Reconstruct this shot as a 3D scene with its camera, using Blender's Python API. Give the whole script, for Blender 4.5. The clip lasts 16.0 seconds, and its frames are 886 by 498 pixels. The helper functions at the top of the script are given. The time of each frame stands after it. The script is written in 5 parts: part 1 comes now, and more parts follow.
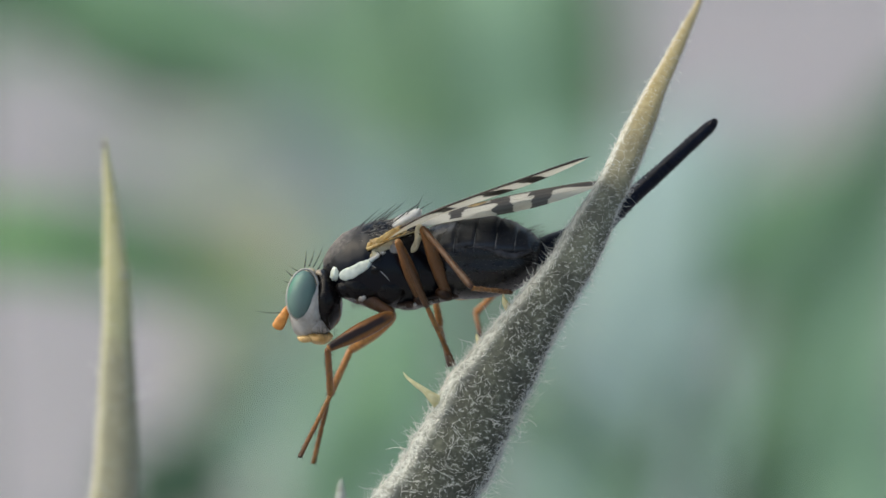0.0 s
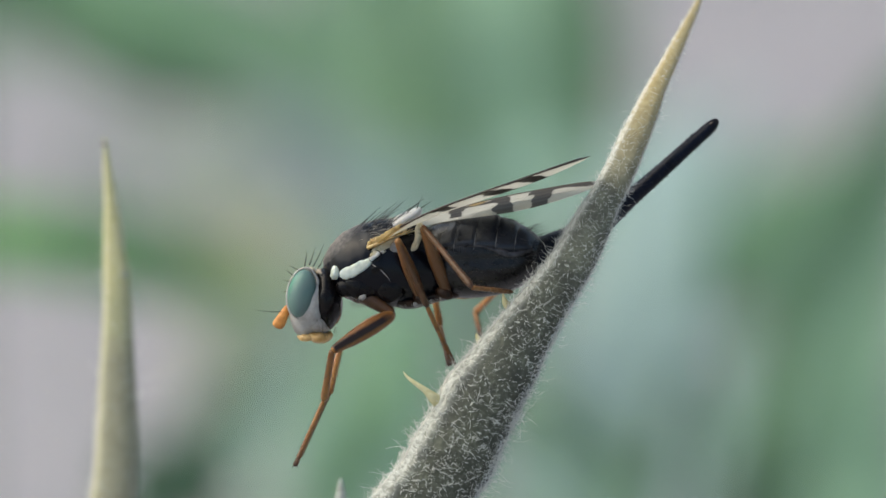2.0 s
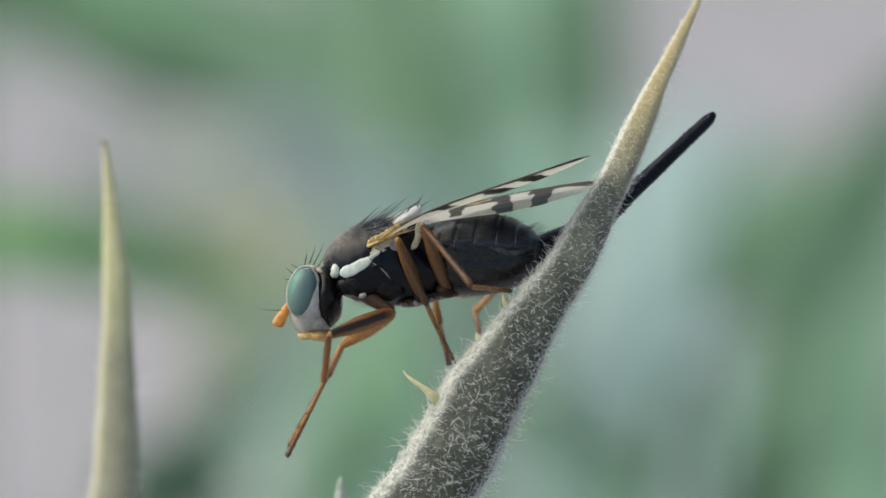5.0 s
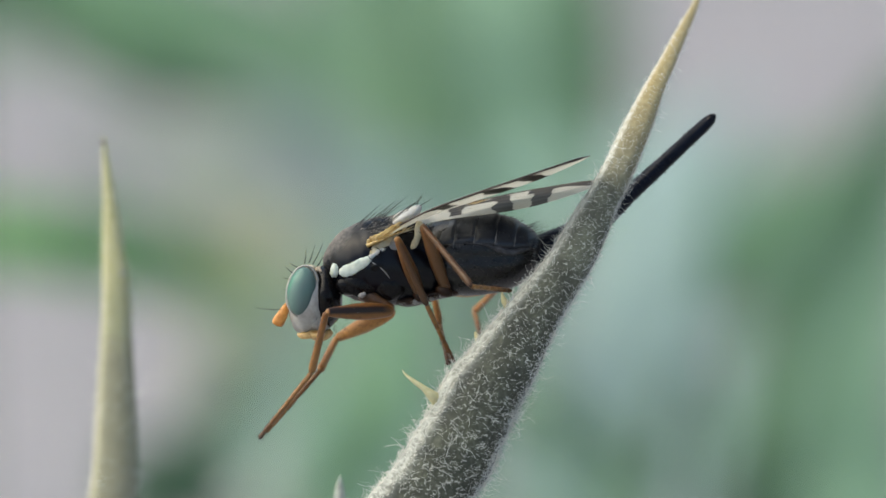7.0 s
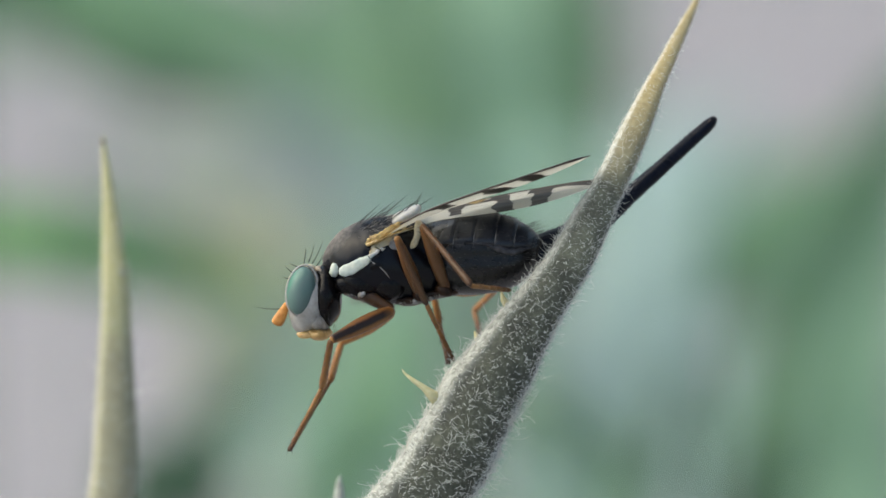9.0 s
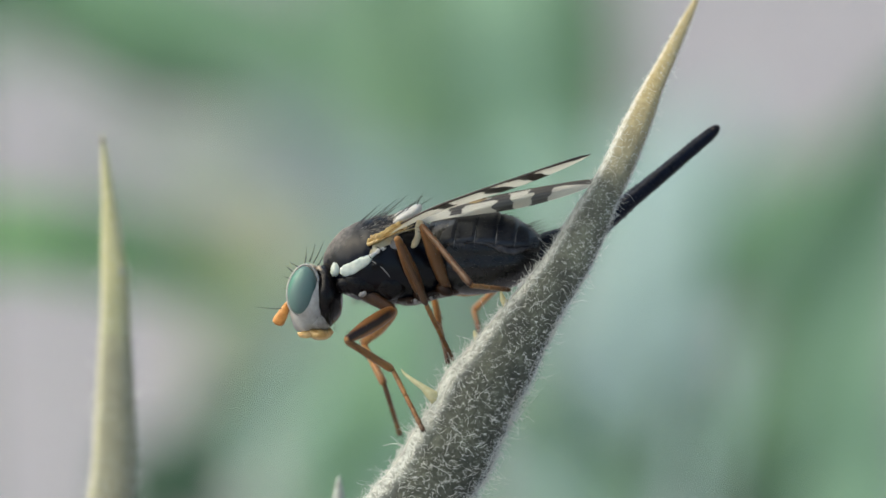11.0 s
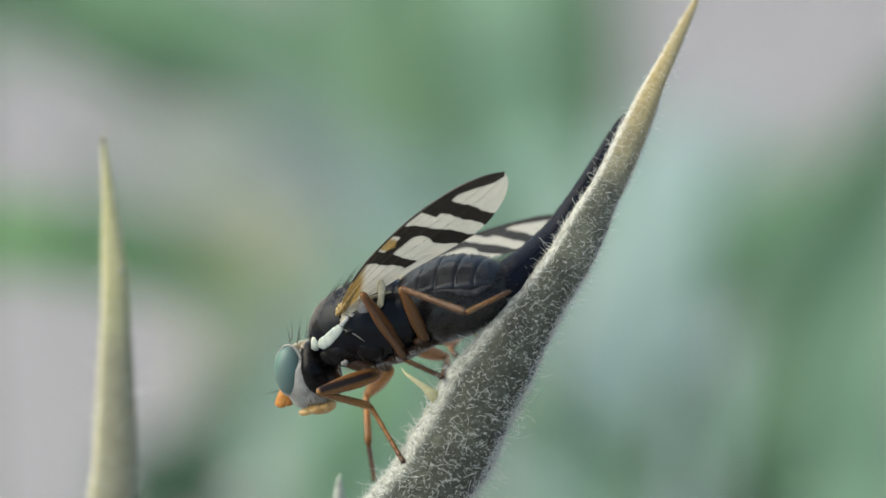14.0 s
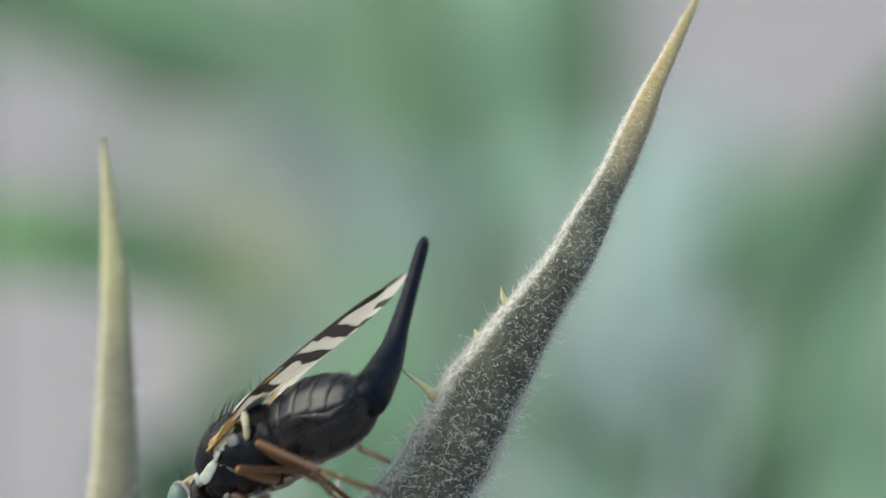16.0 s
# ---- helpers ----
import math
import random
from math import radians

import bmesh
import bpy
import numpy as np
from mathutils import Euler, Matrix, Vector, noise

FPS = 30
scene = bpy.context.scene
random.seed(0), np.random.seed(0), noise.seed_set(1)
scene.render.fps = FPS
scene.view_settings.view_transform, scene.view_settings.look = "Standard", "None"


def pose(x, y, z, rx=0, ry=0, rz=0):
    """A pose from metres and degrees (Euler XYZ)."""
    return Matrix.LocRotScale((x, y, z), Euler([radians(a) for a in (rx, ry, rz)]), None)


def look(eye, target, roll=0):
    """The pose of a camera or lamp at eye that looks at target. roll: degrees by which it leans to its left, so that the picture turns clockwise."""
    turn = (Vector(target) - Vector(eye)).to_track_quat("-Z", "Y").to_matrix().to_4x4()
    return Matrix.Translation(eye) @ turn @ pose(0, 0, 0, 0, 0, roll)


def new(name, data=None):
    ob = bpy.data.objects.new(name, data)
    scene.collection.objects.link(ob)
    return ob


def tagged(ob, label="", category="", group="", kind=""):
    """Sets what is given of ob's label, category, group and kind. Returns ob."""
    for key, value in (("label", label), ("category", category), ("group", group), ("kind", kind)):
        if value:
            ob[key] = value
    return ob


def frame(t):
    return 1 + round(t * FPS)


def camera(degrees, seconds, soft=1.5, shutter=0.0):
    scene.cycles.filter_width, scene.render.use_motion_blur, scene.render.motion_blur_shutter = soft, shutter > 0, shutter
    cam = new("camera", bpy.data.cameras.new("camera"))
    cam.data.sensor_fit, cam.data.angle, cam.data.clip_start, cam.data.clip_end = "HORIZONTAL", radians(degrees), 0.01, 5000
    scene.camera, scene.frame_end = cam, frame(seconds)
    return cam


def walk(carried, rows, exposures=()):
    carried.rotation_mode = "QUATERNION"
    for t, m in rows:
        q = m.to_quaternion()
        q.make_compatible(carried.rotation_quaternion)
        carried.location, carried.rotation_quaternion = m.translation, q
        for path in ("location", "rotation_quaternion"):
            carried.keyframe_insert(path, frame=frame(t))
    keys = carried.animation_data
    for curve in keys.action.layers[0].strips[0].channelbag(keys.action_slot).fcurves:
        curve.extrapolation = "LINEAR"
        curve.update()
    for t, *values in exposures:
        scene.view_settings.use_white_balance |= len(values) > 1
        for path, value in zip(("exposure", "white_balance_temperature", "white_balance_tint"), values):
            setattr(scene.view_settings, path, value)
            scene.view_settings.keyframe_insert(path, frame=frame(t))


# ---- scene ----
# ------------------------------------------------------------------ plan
# The subject stands in one upright plane of the plant. A place in it is given by
# a, b in hundredths of a millimetre (a to the side, b downwards) and a depth in mm.
MM = 0.001
DIST = 0.120                      # from the lens to the plane of the spine
HOME = pose(0, 0, 0.30, -25, 0, 0)


def q(a, b, depth=0.0):
    """A place of the plant's plane, in the plane's own space."""
    return Vector(((a - 784) / 100, depth, (441 - b) / 100)) * MM


def far(a, b, depth):
    """The same, for what lies well behind the plane: the farther, the wider apart."""
    s = 1 + depth * MM / DIST
    p = q(a, b, 0) * s
    p.y = depth * MM
    return p


# ------------------------------------------------------------------ camera
cam = camera(2 * math.degrees(math.atan(7.84 * MM / DIST)), 16.0, soft=1.5, shutter=0.5)
cam.data.dof.use_dof = True
cam.data.dof.focus_distance = DIST + 0.1 * MM
cam.data.dof.aperture_fstop = cam.data.lens / 2.8
# slow sinking of the tripod head: seconds, aside, down (hundredths of a mm)
SWAY = ((0.0, 0.0, 0.0), (0.5, -1.2, 0.0), (1.0, -1.6, 0.0), (1.5, -1.4, -0.6), (2.0, -0.2, -1.5), (3.0, 0.4, -2.2),
        (4.0, -0.2, -3.0), (6.5, -1.6, -4.4), (7.5, -2.6, -5.0), (8.5, -3.0, -6.0), (9.0, -3.0, -6.2),
        (11.5, -4.4, -6.9), (12.5, -4.6, -7.6), (13.5, -4.4, -7.8), (14.0, -3.4, -8.0), (14.5, -3.0, -8.6), (16.0, -3.0, -9.0))


def sway(t):
    return Vector((np.interp(t, [r[0] for r in SWAY], [r[1] for r in SWAY]), np.interp(t, [r[0] for r in SWAY], [r[2] for r in SWAY])))


walk(cam, [(t, HOME @ pose(-dx * 0.01 * MM, -DIST, dy * 0.01 * MM, 90, 0, 0)) for t, dx, dy in SWAY],
     exposures=[(0.0, 0.68, 6800, 4), (1.0, 0.71, 6800, 4), (2.0, 0.77, 6800, 4), (4.0, 0.79, 6800, 4), (7.0, 0.82, 6790, 3), (9.0, 0.82, 6790, 3), (11.5, 0.89, 6900, 2), (12.5, 0.87, 6920, 1), (13.5, 0.88, 6920, 1), (15.0, 0.75, 6900, 1), (15.5, 0.75, 6860, 1), (16.0, 0.79, 6820, 2)])

# ------------------------------------------------------------------ light
world = bpy.data.worlds.new("sky")
scene.world = world
world.use_nodes = True
wn = world.node_tree
sky = wn.nodes.new("ShaderNodeTexSky")
sky.sky_type, sky.sun_disc = "NISHITA", False
sky.sun_elevation, sky.sun_rotation = radians(51), radians(-81)
sky.air_density, sky.dust_density = 1.0, 3.0
wn.links.new(sky.outputs[0], wn.nodes["Background"].inputs[0])
wn.nodes["Background"].inputs[1].default_value = 0.12
sun_data = bpy.data.lights.new("sun", "SUN")
sun_data.energy, sun_data.angle, sun_data.color = 1.5, radians(75), (1.0, 0.95, 0.87)
sun = new("sun", sun_data)
way_to_sun = Vector((-0.62, 0.10, 0.78))          # high, a little beyond the plant and to its left
sun.matrix_world = look(way_to_sun * 3, (0, 0, 0))


# ------------------------------------------------------------------ materials
def nodes_of(name):
    m = bpy.data.materials.new(name)
    m.use_nodes = True
    return m, m.node_tree, m.node_tree.nodes["Principled BSDF"]


def link(nt, a, b):
    nt.links.new(a, b)


def ramp(nt, source, stops, interpolation="LINEAR"):
    r = nt.nodes.new("ShaderNodeValToRGB")
    r.color_ramp.interpolation = interpolation
    while len(r.color_ramp.elements) < len(stops):
        r.color_ramp.elements.new(0.5)
    for e, (p, c) in zip(r.color_ramp.elements, stops):
        e.position, e.color = p, (*c, 1)
    link(nt, source, r.inputs[0])
    return r.outputs[0]


def grain(nt, scale, detail=4.0, rough=0.6):
    """Noise in object space; scale in bumps per metre."""
    co = nt.nodes.new("ShaderNodeTexCoord")
    n = nt.nodes.new("ShaderNodeTexNoise")
    n.inputs["Scale"].default_value, n.inputs["Detail"].default_value, n.inputs["Roughness"].default_value = scale, detail, rough
    link(nt, co.outputs["Object"], n.inputs["Vector"])
    return n.outputs[0]


def blend(nt, fac, a, b, mode="MIX"):
    m = nt.nodes.new("ShaderNodeMix")
    m.data_type, m.blend_type = "RGBA", mode
    for sock, v in ((m.inputs[0], fac), (m.inputs[6], a), (m.inputs[7], b)):
        if isinstance(v, (int, float)):
            sock.default_value = v
        elif isinstance(v, tuple):
            sock.default_value = (*v, 1)
        else:
            link(nt, v, sock)
    return m.outputs[2]


def relief(nt, bsdf, source, height, strength=0.6):
    b = nt.nodes.new("ShaderNodeBump")
    b.inputs["Strength"].default_value, b.inputs["Distance"].default_value = strength, height
    link(nt, source, b.inputs["Height"])
    link(nt, b.outputs[0], bsdf.inputs["Normal"])


def attribute(nt, name):
    a = nt.nodes.new("ShaderNodeAttribute")
    a.attribute_name = name
    return a.outputs["Fac"]


def plain(name, dark, light, rough, scale, bump=0.0, spec=0.5, coat=0.0, sheen=0.0, subsurface=0.0):
    """Two tones mixed by two sizes of grain, with a fine relief."""
    m, nt, b = nodes_of(name)
    big, fine = grain(nt, scale * 0.25), grain(nt, scale, 6)
    mixed = blend(nt, 0.5, big, fine)
    link(nt, ramp(nt, mixed, [(0.38, dark), (0.62, light)]), b.inputs["Base Color"])
    link(nt, ramp(nt, fine, [(0.3, (rough * 0.75,) * 3), (0.7, (min(1, rough * 1.25),) * 3)]), b.inputs["Roughness"])
    b.inputs["Specular IOR Level"].default_value = spec
    b.inputs["Coat Weight"].default_value, b.inputs["Coat Roughness"].default_value = coat, 0.25
    b.inputs["Sheen Weight"].default_value, b.inputs["Sheen Roughness"].default_value = sheen, 0.4
    if subsurface:
        b.inputs["Subsurface Weight"].default_value = subsurface
        b.inputs["Subsurface Radius"].default_value = (0.3 * MM, 0.25 * MM, 0.15 * MM)
        b.inputs["Subsurface Scale"].default_value = 0.3
    if bump:
        relief(nt, b, fine, bump)
    return m


BLACK = plain("black_cuticle", (0.002, 0.002, 0.003), (0.008, 0.0065, 0.006), 0.22, 8000, 0.004 * MM, 0.16)
VELVET = plain("velvet_black_cuticle", (0.0020, 0.0029, 0.0074), (0.0052, 0.0074, 0.0170), 0.36, 26000, 0.010 * MM, 0.15, sheen=0.003)
ABDO = plain("satin_black_abdomen", (0.0055, 0.0052, 0.0055), (0.0120, 0.0112, 0.0115), 0.30, 9000, 0.0015 * MM, 0.34)
TERGITE = plain("dusty_black_back_plate", (0.0085, 0.0096, 0.0135), (0.0195, 0.0215, 0.0280), 0.35, 22000, 0.0026 * MM, 0.45, sheen=0.02)
# grey of the flank membrane, lightened to paint the glints along it
FLANK_GLINT = plain("flank_membrane_glint", (0.012, 0.011, 0.012), (0.062, 0.057, 0.061), 0.42, 9000, 0.008 * MM, 0.4)
FOREHEAD = plain("dusty_tan_forehead", (0.24, 0.19, 0.14), (0.42, 0.35, 0.27), 0.6, 9000, 0.006 * MM)
BROWN_BLACK = plain("dark_brown_cuticle", (0.016, 0.009, 0.006), (0.05, 0.028, 0.018), 0.4, 14000, 0.012 * MM)
MINT = plain("pale_mint_cuticle", (0.40, 0.45, 0.40), (0.56, 0.60, 0.54), 0.4, 9000, 0.004 * MM, subsurface=0.3)
CREAM = plain("cream_cuticle", (0.34, 0.29, 0.17), (0.60, 0.54, 0.39), 0.4, 9000, 0.006 * MM, subsurface=0.3)
WHITE = plain("white_cuticle", (0.38, 0.37, 0.35), (0.54, 0.53, 0.50), 0.4, 9000, 0.004 * MM, subsurface=0.3)
AMBER = plain("yellow_amber_cuticle", (0.21, 0.125, 0.030), (0.47, 0.35, 0.15), 0.30, 7000, 0.010 * MM, subsurface=0.35)
HIP = plain("dark_brown_hip", (0.010, 0.005, 0.003), (0.045, 0.020, 0.009), 0.4, 5000, 0.006 * MM, 0.2)
ORANGE = plain("orange_antenna", (0.44, 0.17, 0.028), (0.66, 0.30, 0.07), 0.5, 12000, 0.008 * MM, subsurface=0.3)
FACE = plain("silvery_white_face", (0.25, 0.235, 0.215), (0.41, 0.395, 0.37), 0.45, 5000, 0.003 * MM, subsurface=0.2)
MOUTH = plain("ochre_mouthparts", (0.42, 0.24, 0.07), (0.66, 0.45, 0.20), 0.4, 9000, 0.008 * MM, subsurface=0.3)
BRISTLE = plain("black_bristle", (0.010, 0.009, 0.009), (0.022, 0.019, 0.017), 0.35, 9000)
PALE_HAIR = plain("pale_grey_hair", (0.30, 0.27, 0.22), (0.46, 0.42, 0.36), 0.5, 9000)
MEMBRANE = plain("grey_membrane", (0.13, 0.125, 0.12), (0.30, 0.29, 0.28), 0.35, 9000, subsurface=0.3)
WOOL = plain("white_plant_wool", (0.66, 0.66, 0.60), (0.86, 0.86, 0.80), 0.5, 6000)
WOOL_FELT = plain("grey_felt", (0.22, 0.24, 0.20), (0.50, 0.52, 0.48), 0.9, 9000, 0.03 * MM)


def scutum_material():
    """Black cuticle, dusted grey-brown on the back."""
    m, nt, b = nodes_of("dusted_black_thorax")
    co = nt.nodes.new("ShaderNodeTexCoord")
    sep = nt.nodes.new("ShaderNodeVectorMath")
    sep.operation = "DOT_PRODUCT"
    link(nt, co.outputs["Normal"], sep.inputs[0])
    sep.inputs[1].default_value = (-0.5, 0, 0.866)
    fine = grain(nt, 15000, 6)
    ad = nt.nodes.new("ShaderNodeMath")
    ad.operation = "MULTIPLY_ADD"
    link(nt, fine, ad.inputs[0])
    ad.inputs[1].default_value = 0.45
    link(nt, sep.outputs["Value"], ad.inputs[2])
    place = nt.nodes.new("ShaderNodeSeparateXYZ")
    link(nt, co.outputs["Object"], place.inputs[0])
    rise = nt.nodes.new("ShaderNodeMath")
    rise.operation = "SUBTRACT"
    link(nt, place.outputs["Z"], rise.inputs[0])
    link(nt, place.outputs["X"], rise.inputs[1])
    ragged = nt.nodes.new("ShaderNodeMath")
    ragged.operation = "MULTIPLY_ADD"
    link(nt, grain(nt, 5000, 4), ragged.inputs[0])
    ragged.inputs[1].default_value, ragged.inputs[2].default_value = 0.35, -0.175 - 0.95 + 0.5
    front = nt.nodes.new("ShaderNodeMath")
    front.operation, front.use_clamp = "MULTIPLY_ADD", True
    link(nt, rise.outputs[0], front.inputs[0])
    front.inputs[1].default_value = 1000
    link(nt, ragged.outputs[0], front.inputs[2])
    top = ramp(nt, ad.outputs[0], [(0.55, (0.0, 0.0, 0.0)), (0.85, (1, 1, 1))])
    dust2 = blend(nt, 1.0, top, ramp(nt, front.outputs[0], [(0.40, (0.0,) * 3), (0.72, (1, 1, 1))]), "MULTIPLY")
    link(nt, blend(nt, dust2, (0.0022, 0.0027, 0.0052), blend(nt, ramp(nt, fine, [(0.35, (0, 0, 0)), (0.6, (1, 1, 1))]), (0.060, 0.052, 0.047), (0.235, 0.21, 0.19))), b.inputs["Base Color"])
    link(nt, ramp(nt, dust2, [(0, (0.24,) * 3), (1, (0.7,) * 3)]), b.inputs["Roughness"])
    b.inputs["Specular IOR Level"].default_value = 0.22
    relief(nt, b, fine, 0.004 * MM)
    return m


def leg_material(name, stops):
    """Colour runs along the limb: attribute 'along' from 0 at its root to 1."""
    m, nt, b = nodes_of(name)
    fine = grain(nt, 14000, 5)
    ad = nt.nodes.new("ShaderNodeMath")
    ad.operation = "MULTIPLY_ADD"
    link(nt, fine, ad.inputs[0])
    ad.inputs[1].default_value = 0.25
    link(nt, attribute(nt, "along"), ad.inputs[2])
    sub = nt.nodes.new("ShaderNodeMath")
    sub.operation = "SUBTRACT"
    link(nt, ad.outputs[0], sub.inputs[0])
    sub.inputs[1].default_value = 0.125
    col = ramp(nt, sub.outputs[0], stops)
    link(nt, blend(nt, ramp(nt, fine, [(0.3, (0, 0, 0)), (0.7, (0.5,) * 3)]), col, (0.10, 0.05, 0.02)), b.inputs["Base Color"])
    b.inputs["Roughness"].default_value = 0.36
    b.inputs["Specular IOR Level"].default_value = 0.3
    b.inputs["Subsurface Weight"].default_value = 0.3
    b.inputs["Subsurface Radius"].default_value = (0.2 * MM, 0.1 * MM, 0.05 * MM)
    relief(nt, b, fine, 0.008 * MM)
    return m


ORN, BRN, DRK = (0.238, 0.102, 0.030), (0.110, 0.054, 0.025), (0.028, 0.014, 0.010)
WRM = (0.142, 0.063, 0.023)
GLD = (0.34, 0.172, 0.058)
LEG_ROOTED = leg_material("orange_brown_thigh", [(0.0, DRK), (0.15, BRN), (0.45, WRM), (0.75, ORN), (1.0, GLD)])
LEG_WARM = leg_material("orange_brown_leg", [(0.0, WRM), (0.3, ORN), (0.8, GLD), (1.0, WRM)])
LEG_HIP = leg_material("dark_brown_hip_leg", [(0.0, DRK), (0.45, (0.06, 0.03, 0.016)), (0.8, BRN), (1.0, WRM)])
LEG_SHIN = leg_material("brown_shin", [(0.0, GLD), (0.15, WRM), (0.4, BRN), (0.75, (0.085, 0.042, 0.02)), (1.0, DRK)])
LEG_FAR = leg_material("orange_leg", [(0.0, (0.52, 0.24, 0.07)), (0.6, (0.52, 0.25, 0.08)), (1.0, ORN)])
LEG_FOOT = leg_material("brown_tarsus", [(0.0, GLD), (0.35, ORN), (0.75, WRM), (1.0, DRK)])


def streaked_leg():
    """Orange thigh with a long dark streak on its upper side."""
    m = leg_material("streaked_thigh", [(0.0, GLD), (0.15, ORN), (0.85, ORN), (1.0, GLD)])
    nt = m.node_tree
    b = nt.nodes["Principled BSDF"]
    col = b.inputs["Base Color"].links[0].from_socket
    co = nt.nodes.new("ShaderNodeTexCoord")
    sep = nt.nodes.new("ShaderNodeSeparateXYZ")
    link(nt, co.outputs["Object"], sep.inputs[0])
    up = nt.nodes.new("ShaderNodeMath")
    up.operation = "MULTIPLY_ADD"
    link(nt, sep.outputs["Z"], up.inputs[0])
    up.inputs[1].default_value = 4600
    rough = nt.nodes.new("ShaderNodeMath")
    rough.operation = "MULTIPLY_ADD"
    link(nt, grain(nt, 5000, 3), rough.inputs[0])
    rough.inputs[1].default_value, rough.inputs[2].default_value = 0.16, 0.42
    link(nt, rough.outputs[0], up.inputs[2])
    high = ramp(nt, up.outputs[0], [(0.24, (0, 0, 0)), (0.46, (1, 1, 1)), (0.82, (1, 1, 1)), (1.0, (0.25,) * 3)])
    span = ramp(nt, attribute(nt, "along"), [(0.12, (0, 0, 0)), (0.25, (1, 1, 1)), (0.82, (1, 1, 1)), (0.93, (0, 0, 0))])
    link(nt, blend(nt, blend(nt, 1.0, high, span, "MULTIPLY"), col, (0.022, 0.012, 0.009)), b.inputs["Base Color"])
    return m


LEG_DARK = streaked_leg()


def eye_material():
    """Teal green above, shading into violet grey on the lower middle, glossy, finely faceted."""
    m, nt, b = nodes_of("iridescent_teal_eye")
    co = nt.nodes.new("ShaderNodeTexCoord")
    sep = nt.nodes.new("ShaderNodeSeparateXYZ")
    link(nt, co.outputs["Object"], sep.inputs[0])
    n = grain(nt, 1200, 2)
    v = nt.nodes.new("ShaderNodeMath")
    v.operation = "MULTIPLY_ADD"
    link(nt, sep.outputs["X"], v.inputs[0])
    v.inputs[1].default_value = 1100
    link(nt, n, v.inputs[2])
    link(nt, ramp(nt, v.outputs[0], [(0.22, (0.070, 0.205, 0.150)), (0.40, (0.105, 0.185, 0.160)), (0.60, (0.110, 0.160, 0.150)), (0.82, (0.085, 0.148, 0.132)), (0.97, (0.075, 0.130, 0.125))]), b.inputs["Base Color"])
    vo = nt.nodes.new("ShaderNodeTexVoronoi")
    vo.inputs["Scale"].default_value = 42000
    link(nt, co.outputs["Object"], vo.inputs["Vector"])
    relief(nt, b, vo.outputs[0], 0.006 * MM, 0.35)
    b.inputs["Roughness"].default_value = 0.28
    b.inputs["Specular IOR Level"].default_value = 0.32
    return m


EYE = eye_material()


def wing_material():
    """Clear milky membrane with dark brown cross bands and an amber root."""
    m, nt, b = nodes_of("banded_wing_membrane")
    fine = grain(nt, 9000, 4)
    ad = nt.nodes.new("ShaderNodeMath")
    ad.operation = "MULTIPLY_ADD"
    link(nt, fine, ad.inputs[0])
    ad.inputs[1].default_value = 0.12
    link(nt, attribute(nt, "band"), ad.inputs[2])
    dark = ramp(nt, ad.outputs[0], [(0.50, (0, 0, 0)), (0.60, (1, 1, 1))])
    amber = ramp(nt, attribute(nt, "amber"), [(0.4, (0, 0, 0)), (0.6, (1, 1, 1))])
    clear = blend(nt, fine, (0.68, 0.655, 0.58), (0.82, 0.80, 0.735))
    c1 = blend(nt, dark, clear, blend(nt, fine, (0.030, 0.024, 0.019), (0.062, 0.050, 0.041)))
    c2 = blend(nt, amber, c1, blend(nt, fine, (0.42, 0.27, 0.08), (0.62, 0.46, 0.20)))
    link(nt, c2, b.inputs["Base Color"])
    b.inputs["Roughness"].default_value = 0.38
    relief(nt, b, fine, 0.006 * MM, 0.4)
    tl = nt.nodes.new("ShaderNodeBsdfTranslucent")
    link(nt, c2, tl.inputs[0])
    half = nt.nodes.new("ShaderNodeMixShader")
    half.inputs[0].default_value = 0.5
    link(nt, b.outputs[0], half.inputs[1])
    link(nt, tl.outputs[0], half.inputs[2])
    tr = nt.nodes.new("ShaderNodeBsdfTransparent")
    tr.inputs[0].default_value = (0.95, 0.95, 0.93, 1)
    out = nt.nodes.new("ShaderNodeMixShader")
    link(nt, ramp(nt, dark, [(0, (0.68,) * 3), (1, (0.90,) * 3)]), out.inputs[0])
    link(nt, tr.outputs[0], out.inputs[1])
    link(nt, half.outputs[0], out.inputs[2])
    link(nt, out.outputs[0], nt.nodes["Material Output"].inputs[0])
    return m


WING = wing_material()
VEIN = plain("brown_wing_vein", (0.085, 0.062, 0.038), (0.17, 0.125, 0.08), 0.45, 9000)


